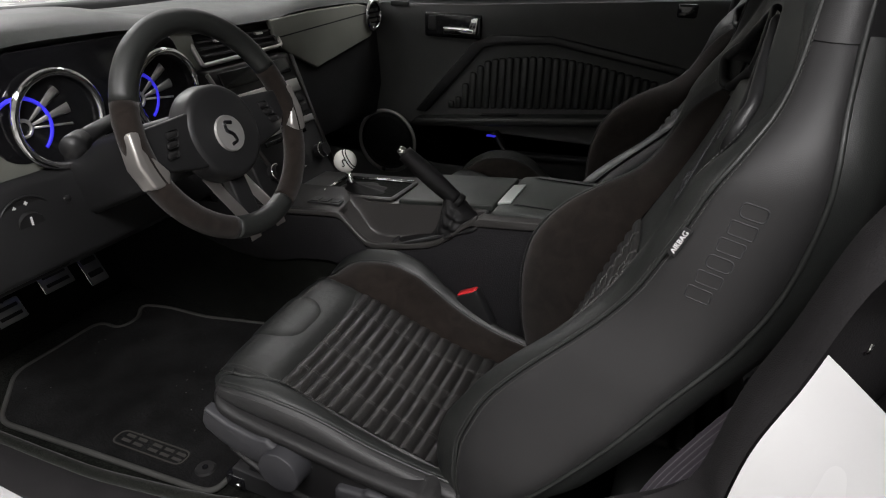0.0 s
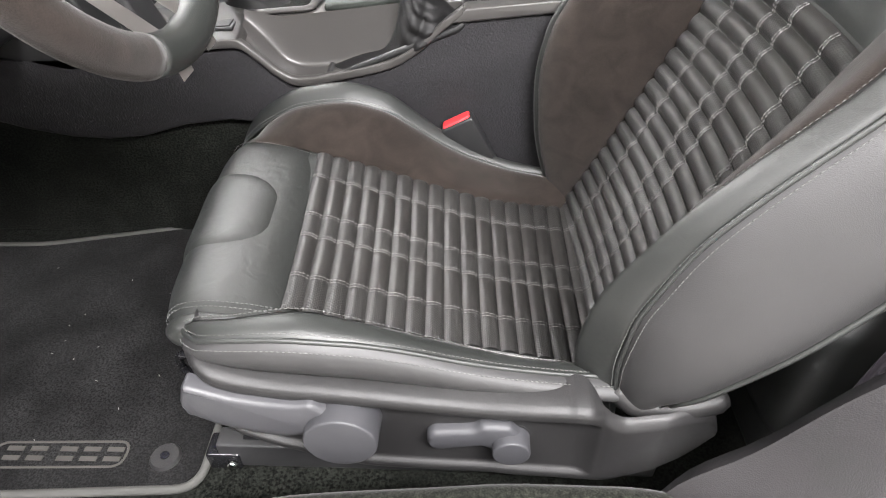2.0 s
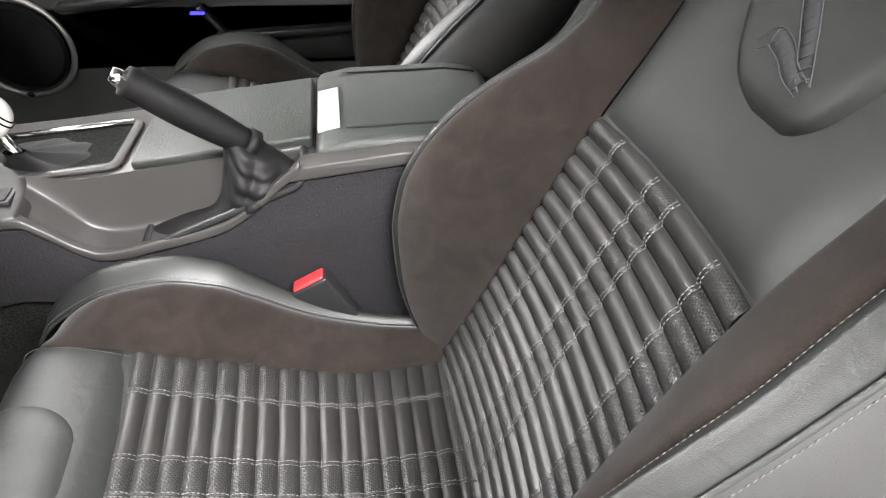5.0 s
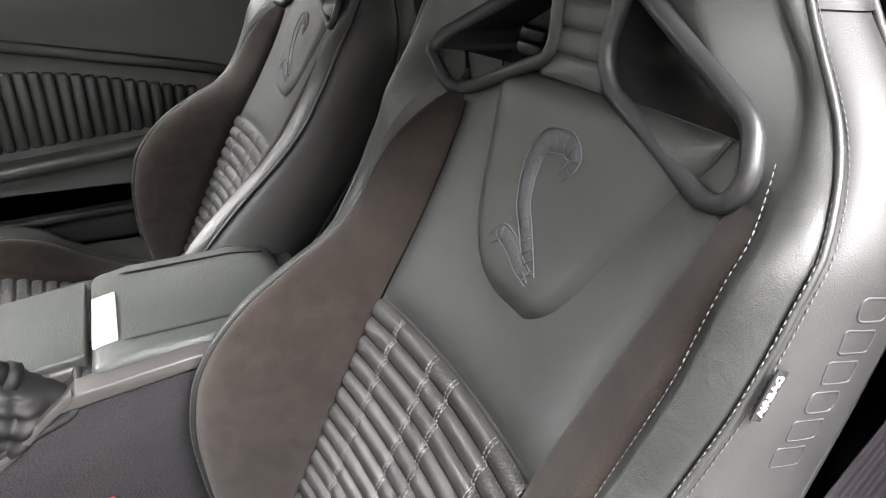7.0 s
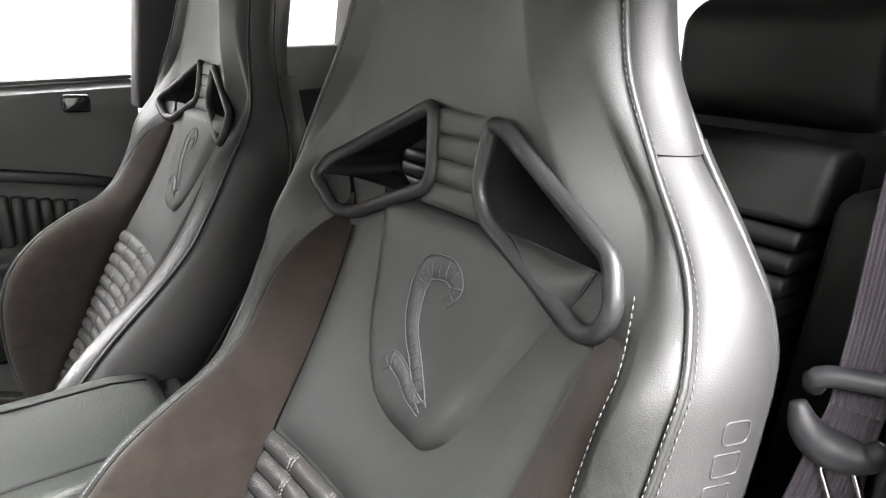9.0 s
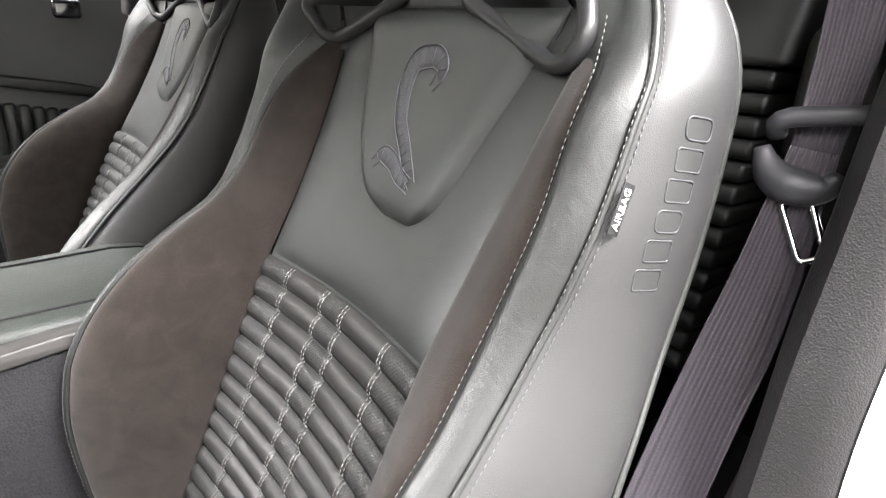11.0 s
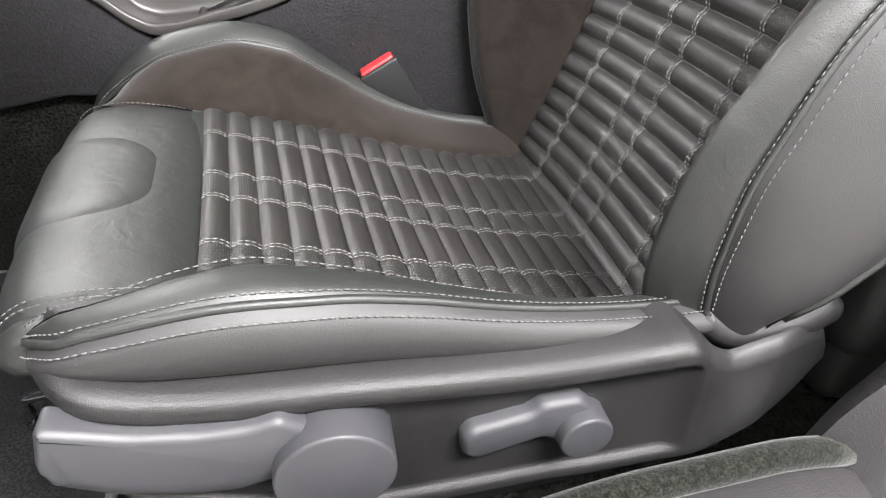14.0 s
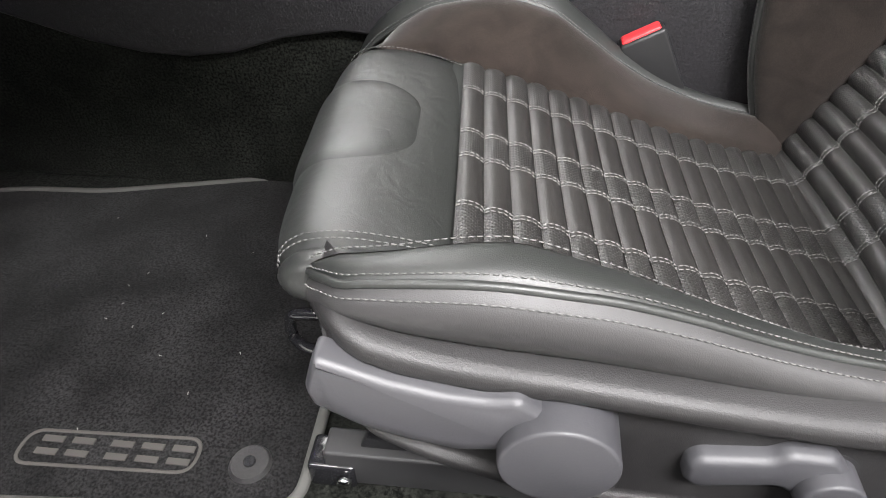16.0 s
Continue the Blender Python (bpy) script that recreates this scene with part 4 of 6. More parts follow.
        bmesh.ops.create_cone(bm, cap_ends=True, segments=48, radius1=kr * 1.04, radius2=kr * 1.0, depth=y_face - y_back, matrix=Matrix.Translation((knob[0] - 0.2, -m * (y_face + y_back) / 2, knob[1] - 0.30)) @ Matrix.Rotation(m * math.pi / 2, 4, "X"))
        part("knob", bm, PLASTIC_GREY, lev, bevel=0.0022)
        # a flat black disc stands in for the shadow in the gap round the boss
        bm = bmesh.new()
        bmesh.ops.create_cone(bm, cap_ends=True, segments=48, radius1=kr * 1.16, radius2=kr * 1.16, depth=0.004, matrix=Matrix.Translation((knob[0] - 0.2, -m * (y_back + 0.002), knob[1] - 0.30)) @ Matrix.Rotation(m * math.pi / 2, 4, "X"))
        part("recess", bm, RUBBER, lev, "black disc for the gap shadow round the lever's boss")

    lever("height_lever", [(-0.047, 0.509), (-0.032, 0.503), (-0.010, 0.494), (0.020, 0.487), (0.045, 0.485), (0.060, 0.488), (0.072, 0.478), (0.110, 0.455), (0.100, 0.420), (0.062, 0.418), (0.055, 0.438), (0.030, 0.434), (0.0, 0.440), (-0.028, 0.450), (-0.052, 0.466), (-0.055, 0.482)], 0.246, 0.264, (0.084, 0.446), 0.0335, 0.238, 0.274, "grey plastic seat height lever", 2.4)
    lever("recline_lever", [(0.160, 0.427), (0.166, 0.434), (0.204, 0.438), (0.212, 0.445), (0.238, 0.444), (0.254, 0.425), (0.250, 0.402), (0.225, 0.404), (0.214, 0.413), (0.170, 0.404), (0.161, 0.410)], 0.240, 0.253, (0.240, 0.416), 0.0180, 0.238, 0.262, "small grey plastic lever", 0.2)
    part("seat_frame", box(-0.05 - 0.2, 0.36 - 0.2, -0.17, 0.18, 0.33 - 0.30, 0.362 - 0.30), PLASTIC_SMOOTH, base, "black seat pan", bevel=0.012)
    sheet("under_panel", grid_of(lambda x, u: W(x, 0.20 - 0.42 * u, 0.405 - 0.10 * (x + 0.1) + 0.0 * u), np.linspace(-0.03, 0.30, 6), np.linspace(0, 1, 6)), PLASTIC_SMOOTH, base, toward=(0, 0, -1))
    for s in (-0.185, 0.17):
        part("rail", box(-0.085 - 0.2, 0.42 - 0.2, m * s - 0.013, m * s + 0.013, -0.030, 0.012), RUBBER, base, "black steel seat rail", bevel=0.003)
        part("rail_foot", box(-0.10 - 0.2, -0.06 - 0.2, m * s - 0.016, m * s + 0.016, -0.034, -0.004), GLOSS_BLACK, base, bevel=0.004)
        part("leg", prism([(-0.06 - 0.2, 0.0), (-0.02 - 0.2, 0.0), (0.0 - 0.2, 0.085), (-0.03 - 0.2, 0.085)], "y", m * s - 0.004, m * s + 0.004), GLOSS_BLACK, base, bevel=0.002)
        tube("bolt", [W(-0.068, s - 0.018, 0.285), W(-0.068, s - 0.024, 0.285)], 0.006, CHROME, base, sides=8)
    bar = smooth_path([(-0.055, -0.195, 0.47), (-0.085, -0.19, 0.462), (-0.092, -0.185, 0.44), (-0.085, -0.185, 0.425), (-0.055, -0.18, 0.415)], 24)
    tube("adjuster_bar", [W(*q) for q in bar], 0.0042, GLOSS_BLACK, base, "black wire bar")
    return root


seat("driver_seat", -0.350, 1, "black leather and dark suede sport bucket seat with quilted insert", True)
seat("passenger_seat", 0.352, 1, "black leather and suede sport seat beside the console", False, 0.018, 0.010, 0.085)


# ---- garage ----
def setting(name, bm, mat, label, bevel=0.0):
    return tagged(part(name, bm, mat, bevel=bevel), label, name.split("_")[0], kind="structure")


setting("floor_garage", box(-5.2, 5.2, -4.6, 4.6, -0.1, 0.0), CONCRETE, "grey sealed concrete garage floor")
setting("wall_east", box(-5.2, 5.2, 4.5, 4.7, 0, 3.0), WALL, "plain white garage wall")
setting("wall_west", box(-5.2, 5.2, -4.7, -4.5, 0, 3.0), WALL, "plain white garage wall")
setting("wall_north", box(-5.3, -5.1, -4.5, 4.5, 0, 3.0), WALL, "plain white garage wall")
setting("wall_south", box(5.1, 5.3, -4.5, 4.5, 0, 3.0), WALL, "plain white garage wall")
setting("ceiling", box(-5.2, 5.2, -4.6, 4.6, 2.95, 3.1), CEIL, "white garage ceiling")
# unseen fixtures added round the assumed lamps
for lx, ly, lz, lw in LAMPS:
    t = thing("ceiling_lamp", "white ceiling lamp with a wide glowing panel", "ceiling lamp", "garage lamps", at=(lx, ly, lz))
    part("housing", box(-0.94, 0.94, -0.34, 0.34, -0.01, 0.20), WALL, t, bevel=0.01)
    part("diffuser", box(-0.90, 0.90, -0.30, 0.30, -0.03, -0.012), TUBE, t)

# ---- car body ----
setting("floor_car", box(-1.0, 1.25, -0.70, 0.70, 0.20, 0.262), CARPET, "black carpeted car floor")
setting("trim_firewall", prism([(-0.98, 0.25), (-0.80, 0.26), (-0.95, 0.62), (-1.0, 0.62)], "y", -0.70, 0.70), CARPET, "black carpeted toe board")
body = thing("car_body", "white painted coupe body shell with its roof and pillars", "car", at=(0, 0, 0))


roof = [[(x, y, 1.335 + 0.045 * (1 - (y / 0.62) ** 2) - 0.10 * ((x - 0.45) / 0.75) ** 2) for y in np.linspace(-0.60, 0.60, 15)] for x in np.linspace(-0.25, 1.15, 15)]
part("roof", thick(loft(roof), 0.03), WHITE_PAINT, body, "white roof")
part("headliner", loft([[(x, y, z - 0.045) for x, y, z in r] for r in roof]), HEADLINER, body, "light grey headliner")
for s in (-1, 1):
    part("windscreen_pillar", prism([(-1.0, 0.95), (-0.93, 0.95), (-0.20, 1.30), (-0.24, 1.345)], "y", s * 0.585, s * 0.655), WHITE_PAINT, body, bevel=0.01)
    part("roof_rail", prism([(-0.24, 1.29), (-0.24, 1.345), (1.10, 1.33), (1.10, 1.28)], "y", s * 0.57, s * 0.64), PLASTIC_SMOOTH, body, bevel=0.01)
    part("centre_pillar", prism([(0.545, 0.96), (0.72, 0.96), (0.74, 1.33), (0.585, 1.33)] if s > 0 else [(0.69, 0.96), (0.82, 0.96), (0.84, 1.33), (0.71, 1.33)], "y", s * 0.645, s * 0.70), TRIM_DARK, body, "dark plastic upper pillar trim", bevel=0.01)
    # the driver's side rear pillar is widened to keep light off the rear bench
    part("rear_pillar", prism([(0.98 if s > 0 else 0.87, 0.98), (1.45, 1.0), (1.15, 1.33), (1.02 if s > 0 else 0.93, 1.33)], "y", s * 0.60, s * 0.68), PLASTIC, body, bevel=0.01)
    part("sill", prism([(s * 0.70, 0.20), (s * 0.70, 0.285), (s * 0.735, 0.295), (s * 0.79, 0.29), (s * 0.82, 0.27), (s * 0.82, 0.18)], "x", -0.95, 0.70), WHITE_PAINT, body, "white painted sill", bevel=0.008)
# the trim round the rear edge of the door opening, and the white jamb outside it
EDGE_A = [(0.355, 0.40), (0.375, 0.45), (0.42, 0.50), (0.467, 0.575), (0.505, 0.618), (0.55, 0.652), (0.588, 0.70), (0.605, 0.80), (0.625, 0.87), (0.645, 0.95), (0.67, 1.0)]
for s in (-1, 1):
    A = smooth_path(EDGE_A, 40)
    rows = []
    for k, (x, z) in enumerate(A):
        t = k / 39
        bx = float(ip([(0, 0.12), (0.35, 0.11), (0.5, 0.06), (0.62, 0.012), (1, 0.008)], t))
        w = 0.003 * ease(min(max((t - 0.5) / 0.25, 0), 1))
        rows.append([(x + 0.12, s * 0.622, z + 0.01), (x + 0.05, s * 0.630, z + 0.008), (x + 0.012, s * 0.643, z + 0.005), (x, s * 0.655, z), (x + bx * 0.25, s * (0.676 - w), z - 0.004), (x + bx * 0.6, s * (0.688 - 1.4 * w), z - 0.012), (x + bx, s * (0.694 - 1.6 * w), z - 0.03)])
    part("door_pillar_trim", loft(rows), TRIM_DARK, body, "dark grained plastic pillar trim")
    rows = [[(r[6][0] + 0.002, r[6][1] + s * 0.001, r[6][2]), (r[6][0] + 0.012, r[6][1] + s * 0.011, r[6][2] - 0.004), (r[6][0] + 0.035, s * 0.735, r[6][2] - 0.01), (r[6][0] + 0.05, s * 0.78, r[6][2] - 0.015), (r[6][0] + 0.08, s * 0.83, r[6][2] - 0.015), (r[6][0] + 0.6, s * 0.84, r[6][2] - 0.015)] for r in rows if r[3][2] < 0.905]
    part("quarter_panel", loft(rows), WHITE_PAINT, body, "white painted quarter panel and door jamb")
part("front_wing", box(-2.2, -0.95, -0.84, 0.84, 0.25, 0.92), WHITE_PAINT, body, "white bonnet and wings", bevel=0.06)
part("tail", box(1.55, 2.3, -0.80, 0.80, 0.3, 0.98), WHITE_PAINT, body, "white boot", bevel=0.06)
glass = part("windscreen", loft([[(-0.98, y, 0.955 + 0.02 * (1 - (y / 0.6) ** 2)) for y in np.linspace(-0.60, 0.60, 9)], [(-0.25, y, 1.30 + 0.04 * (1 - (y / 0.6) ** 2)) for y in np.linspace(-0.58, 0.58, 9)]]), GLASS, body, "clear windscreen")
glass.visible_shadow = False
part("bulkhead", box(-1.04, -0.98, -0.70, 0.70, 0.24, 0.96), RUBBER, body, bevel=0.01)

# sill seal and trim on the driver's side
seal = [(-0.80, -0.66, 0.30), (-0.3, -0.66, 0.325), (-0.15, -0.66, 0.352), (-0.02, -0.66, 0.382), (0.05, -0.66, 0.404), (0.16, -0.66, 0.422), (0.25, -0.66, 0.434), (0.33, -0.66, 0.434), (0.385, -0.66, 0.424)]
SP = smooth_path(seal, 70)
tagged(tube("sill_seal", SP, 0.0095, CARPET_EDGE, sides=10), "fuzzy dark olive carpet edging along the sill", "door seal")
part("sill_trim", loft([[(x, -0.640, z - 0.10), (x, -0.650, z - 0.01), (x, -0.672, z - 0.006), (x, -0.70, z - 0.012), (x, -0.722, z - 0.024), (x, -0.732, z - 0.05), (x, -0.732, z - 0.12)] for x, y, z in SP]), TRIM_DARK, body, "grained plastic sill trim")
for k, (c, w) in enumerate(((CYAN, 0.030), (LABEL_WHITE, 0.02))):
    part("label", box(0.585, 0.615, -0.782, -0.776, 0.50 + k * 0.035, 0.53 + k * 0.035), c, body, "small printed door jamb label")

# ---- passenger door ----
door = thing("door_passenger", "closed black passenger door with ribbed leather insert", "car door", at=(0, 0.72, 0.30))
D = Matrix.Translation((0, -0.72, -0.30))


def dpart(name, bm, mat, label="", bevel=0.0, parent=None):
    bmesh.ops.transform(bm, matrix=D, verts=bm.verts)
    return part(name, bm, mat, parent or door, label, bevel=bevel)


prof = [(0.735, 0.30), (0.715, 0.33), (0.70, 0.45), (0.70, 0.58), (0.716, 0.62), (0.720, 0.80), (0.712, 0.86), (0.70, 0.93)]
rows = []
for x in np.linspace(-0.85, 0.56, 30):
    top = float(ip([(-0.85, 0.955), (-0.4, 0.955), (0.2, 0.985), (0.56, 1.01)], x))
    r = [(x, y, z if z < 0.9 else top - 0.05) for y, z in prof] + [(x, 0.715, top - 0.012), (x, 0.74, top), (x, 0.78, top)]
    rows.append(r)
dpart("door_panel", thick(loft(rows), 0.02), DOOR_SKIN, "dark grained door panel")
for i in range(28):
    x0 = -0.225 + i * 0.0235
    zt = float(ip([(-0.20, 0.66), (-0.14, 0.76), (-0.08, 0.80), (0.10, 0.82), (0.42, 0.775)], x0 + 0.01))
    zb = float(ip([(-0.2, 0.635), (0.42, 0.70)], x0 + 0.01))
    bm = bmesh.new()
    bmesh.ops.create_cube(bm, size=1, matrix=Matrix.Translation((x0 + 0.011, 0.7215, (zt + zb) / 2)) @ Matrix.Diagonal((0.0228, 0.022, zt - zb, 1)))
    dpart("insert_rib", bm, LEATHER, bevel=0.008)
dpart("insert_frame", prism([(-0.30, 0.615), (-0.11, 0.83), (-0.06, 0.845), (0.10, 0.855), (0.45, 0.80), (0.56, 0.775), (0.56, 0.80), (0.45, 0.825), (0.10, 0.88), (-0.08, 0.872), (-0.14, 0.85), (-0.34, 0.615)], "y", 0.704, 0.73), PLASTIC_SMOOTH, "black insert surround", bevel=0.006)
dpart("armrest", prism([(-0.34, 0.585), (-0.32, 0.602), (0.0, 0.640), (0.29, 0.674), (0.52, 0.695), (0.52, 0.665), (0.29, 0.645), (0.0, 0.612), (-0.32, 0.575)], "y", 0.664, 0.735), LEATHER, "padded black armrest", bevel=0.010)
dpart("armrest_switch", prism([(-0.10, 0.632), (0.02, 0.646), (0.02, 0.649), (-0.10, 0.635)], "y", 0.675, 0.70), GLOSS_BLACK, bevel=0.001)
dpart("pull_pocket", box(-0.03, 0.42, 0.685, 0.705, 0.46, 0.53), PLASTIC, bevel=0.01)
dpart("pocket_edge", prism([(-0.06, 0.585), (-0.045, 0.59), (0.0, 0.53), (0.40, 0.55), (0.40, 0.535), (0.0, 0.515)], "y", 0.665, 0.70), PLASTIC_SMOOTH, bevel=0.004)
dpart("courtesy_light", box(-0.068, -0.040, 0.655, 0.668, 0.5765, 0.5800), BLUE_GLOW, "small blue door light")
hd = dpart("handle_bezel", box(-0.30, -0.115, 0.692, 0.705, 0.855, 0.925), GLOSS_BLACK, "black door handle recess", bevel=0.008)
hb = bmesh.new()
bmesh.ops.create_cube(hb, size=1, matrix=Matrix.Translation((-0.18, 0.682, 0.878)) @ Matrix.Diagonal((0.10, 0.018, 0.022, 1)))
dpart("handle", hb, CHROME, "bright chrome inner door handle", bevel=0.006)
dpart("handle_end", prism([(-0.155, 0.87), (-0.125, 0.87), (-0.12, 0.915), (-0.14, 0.915)], "y", 0.675, 0.69), CHROME, bevel=0.003)
dpart("lock_switch", box(-0.285, -0.26, 0.688, 0.695, 0.875, 0.915), PLASTIC, bevel=0.003)
dpart("lock_knob_plate", box(0.425, 0.475, 0.69, 0.705, 0.95, 0.985), GLOSS_BLACK, "black oval lock knob plate", bevel=0.007)
v, f = tube_data([(-0.44 + 0.105 * math.cos(a), 0.0 - 0.025, 0.20 + 0.105 * math.sin(a)) for a in np.linspace(0, 2 * math.pi, 40, endpoint=False)], 0.0065, closed=True, up=(0, 1, 0))
spk = put("speaker_ring", mesh_of("speaker_ring", v, f, SILVER), door, "silver ringed door speaker")
bm = bmesh.new()
bmesh.ops.create_cone(bm, cap_ends=True, segments=40, radius1=0.10, radius2=0.085, depth=0.02, matrix=Matrix.Translation((-0.44, -0.018, 0.20)) @ Matrix.Rotation(math.pi / 2, 4, "X"))
part("speaker_grille", bm, RUBBER, spk)
dpart("defroster_grille", box(-0.42, -0.36, 0.70, 0.712, 0.936, 0.95), RUBBER, bevel=0.002)
wseal = part("window_seal", prism([(-0.85, 0.955), (-0.4, 0.958), (0.2, 0.988), (0.56, 1.013), (0.56, 1.02), (0.2, 0.995), (-0.4, 0.965), (-0.85, 0.962)], "y", 0.735, 0.775), RUBBER, body, "black window seal")
pane = part("side_window", loft([[(x, 0.755, float(ip([(-0.85, 0.95), (-0.4, 0.955), (0.2, 0.985), (0.56, 1.01)], x))) for x in np.linspace(-0.80, 0.56, 10)], [(x, 0.62, 1.33) for x in np.linspace(-0.25, 0.60, 10)]]), GLASS, body, "clear side window")
pane.visible_shadow = False

# ---- driver door, swung wide open ahead of the seat ----
# Out of view; added to block light and darken reflections from the front left.
open_door = thing("door_driver", "white driver door standing open with its black inner panel", "car door", at=(-0.80, -0.80, 0.34))
open_door.rotation_euler = (0, 0, radians(-68))
rows_in, rows_out = [], []
for x in np.linspace(0.02, 1.24, 24):
    top = 0.62 + 0.05 * x
    rows_in.append([(x, 0.055, 0.0), (x, 0.075, 0.05), (x, 0.085, 0.22), (x, 0.11, 0.30), (x, 0.075, 0.36), (x, 0.07, top - 0.08), (x, 0.055, top - 0.01), (x, 0.02, top)])
    rows_out.append([(x, 0.04, -0.01), (x, -0.03, 0.02), (x, -0.075, 0.18), (x, -0.07, 0.42), (x, -0.045, top - 0.05), (x, 0.0, top)])
part("inner_panel", thick(loft(rows_in), 0.012), PLASTIC_SMOOTH, open_door, "black grained inner door panel")
part("outer_skin", thick(loft(rows_out), 0.008), WHITE_PAINT, open_door, "white painted outer door skin")
part("armrest", prism([(0.25, 0.27), (0.28, 0.31), (1.0, 0.34), (1.05, 0.30), (0.98, 0.27)], "y", 0.08, 0.14), LEATHER, open_door, "padded black armrest", bevel=0.01)
pane2 = part("door_window", loft([[(x, 0.0, 0.62 + 0.05 * x) for x in np.linspace(0.1, 1.22, 8)], [(x, 0.09, 0.98) for x in np.linspace(0.55, 1.15, 8)]]), GLASS, open_door, "clear door window")
pane2.visible_shadow = False

# ---- rear cabin ----
rear = thing("rear_seat", "black leather rear bench with ribbed backrest", "car seat", at=(1.0, 0, 0.28))
R = Matrix.Translation((-1.0, 0, -0.28))


def rpart(name, bm, mat, label="", bevel=0.0):
    bmesh.ops.transform(bm, matrix=R, verts=bm.verts)
    return part(name, bm, mat, rear, label, bevel=bevel)


for s in (-1, 1):
    rpart("headrest", prism([(1.03, 1.036), (1.00, 1.055), (0.995, 1.15), (1.03, 1.175), (1.11, 1.16), (1.12, 1.036)], "y", s * 0.24, s * 0.47), REAR_LEATHER, "black leather headrest", bevel=0.02)
    rpart("back_pad", prism([(0.955, 0.94), (0.985, 1.02), (1.02, 1.025), (1.10, 1.0), (1.08, 0.94)], "y", s * 0.16, s * 0.455), REAR_LEATHER, "smooth leather upper pad", bevel=0.012)
    for k in range(14):
        z = 0.915 - k * 0.0245
        rpart("back_rib", prism([(0.955 - 0.006 * k, z), (0.952 - 0.006 * k, z + 0.010), (0.958 - 0.006 * k, z + 0.022), (1.05, z + 0.022), (1.05, z)], "y", s * 0.20, s * 0.445), REAR_LEATHER, bevel=0.005)
    rpart("side_bolster", prism([(s * 0.455, 0.45), (s * 0.470, 0.985), (s * 0.53, 1.0), (s * 0.56, 0.93), (s * 0.57, 0.45)], "x", 0.945, 1.10), REAR_LEATHER, bevel=0.02)
    for k in range(9):
        x = 0.55 + k * 0.032
        rpart("cushion_rib", prism([(x, 0.50), (x + 0.004, 0.522 - 0.003 * k), (x + 0.027, 0.522 - 0.003 * k), (x + 0.031, 0.50), (x + 0.031, 0.45), (x, 0.45)], "y", s * 0.20, s * 0.42), REAR_LEATHER, bevel=0.004)
    rpart("cushion_side", box(0.52, 0.95, min(s * 0.42, s * 0.55), max(s * 0.42, s * 0.55), 0.34, 0.53), REAR_LEATHER, bevel=0.03)
rpart("back_board", box(1.06, 1.10, -0.56, 0.56, 0.30, 0.98), REAR_LEATHER, bevel=0.005)
rpart("bench", box(0.53, 1.10, -0.54, 0.54, 0.28, 0.475), REAR_LEATHER, bevel=0.02)
rpart("centre_panel", box(0.96, 1.10, -0.20, 0.20, 0.45, 0.98), REAR_LEATHER, bevel=0.02)
setting("trim_rear_shelf", box(1.05, 1.6, -0.66, 0.66, 0.97, 1.035), PLASTIC, "black parcel shelf")
for s in (-1, 1):
    setting("trim_quarter", prism([(0.48, 0.30), (0.52, 0.45), (0.60, 0.60), (0.67, 0.72), (0.74, 0.98), (1.3, 1.03), (1.3, 0.30)], "y", s * 0.632, s * 0.69), PLASTIC, "dark plastic rear quarter trim", bevel=0.02)

setting("trim_upper_quarter", prism([(0.66, 0.98), (0.68, 1.05), (0.80, 1.085), (1.30, 1.12), (1.30, 0.98)], "y", 0.655, 0.715), HEADLINER, "light grey upper quarter trim", bevel=0.008)
setting("trim_upper_quarter_2", prism([(0.80, 0.98), (0.84, 1.06), (1.30, 1.12), (1.30, 0.98)], "y", -0.715, -0.645), PLASTIC, "dark upper quarter trim", bevel=0.008)

# ---- seat belt ----
belt = thing("seat_belt", "purple grey woven seat belt with its steel tongue", "seat belt", at=(0.60, -0.64, 0.80))
B0 = np.array((0.60, -0.64, 0.80))


def ribbon(path, width, across, mat, name, thickness=0.0014):
    P = np.array(path) - B0
    width = ip(width, np.linspace(0, 1, len(P)))
    verts, faces = [], []
    across = np.array(across, float)
    n = len(P)
    if across.ndim == 1:
        across = np.tile(across, (n, 1))
    for i in range(n):
        d = P[min(i + 1, n - 1)] - P[max(i - 1, 0)]
        a = across[i] - d * (across[i] @ d) / (d @ d)
        a /= np.linalg.norm(a)
        nn = np.cross(d, a)
        nn /= np.linalg.norm(nn)
        for q in np.linspace(-1, 1, 43):
            rib = 0.0010 * math.cos(q * 7 * math.pi)
            verts.append(P[i] + a * q * width[i] / 2 + nn * rib)
    for i in range(n - 1):
        for k in range(42):
            faces.append((i * 43 + k, i * 43 + k + 1, (i + 1) * 43 + k + 1, (i + 1) * 43 + k))
    ob = put(name, mesh_of(name, verts, faces, mat), belt)
    mod = ob.modifiers.new("thickness", "SOLIDIFY")
    mod.thickness = thickness
    return ob


ribbon(smooth_path([(0.765, -0.585, 1.14), (0.745, -0.590, 1.05), (0.725, -0.597, 0.965), (0.700, -0.602, 0.905)], 24), [(0, 0.040), (0.6, 0.036), (1, 0.027)], (-0.35, 0.94, 0), BELT, "upper_webbing")
ribbon(smooth_path([(0.700, -0.602, 0.905), (0.669, -0.602, 0.81), (0.623, -0.602, 0.725), (0.595, -0.602, 0.668), (0.563, -0.604, 0.593), (0.547, -0.606, 0.532), (0.535, -0.610, 0.44)], 40), [(0, 0.027), (0.12, 0.036), (0.3, 0.045), (1, 0.045)], (-0.45, 0.9, 0), BELT, "lower_webbing")
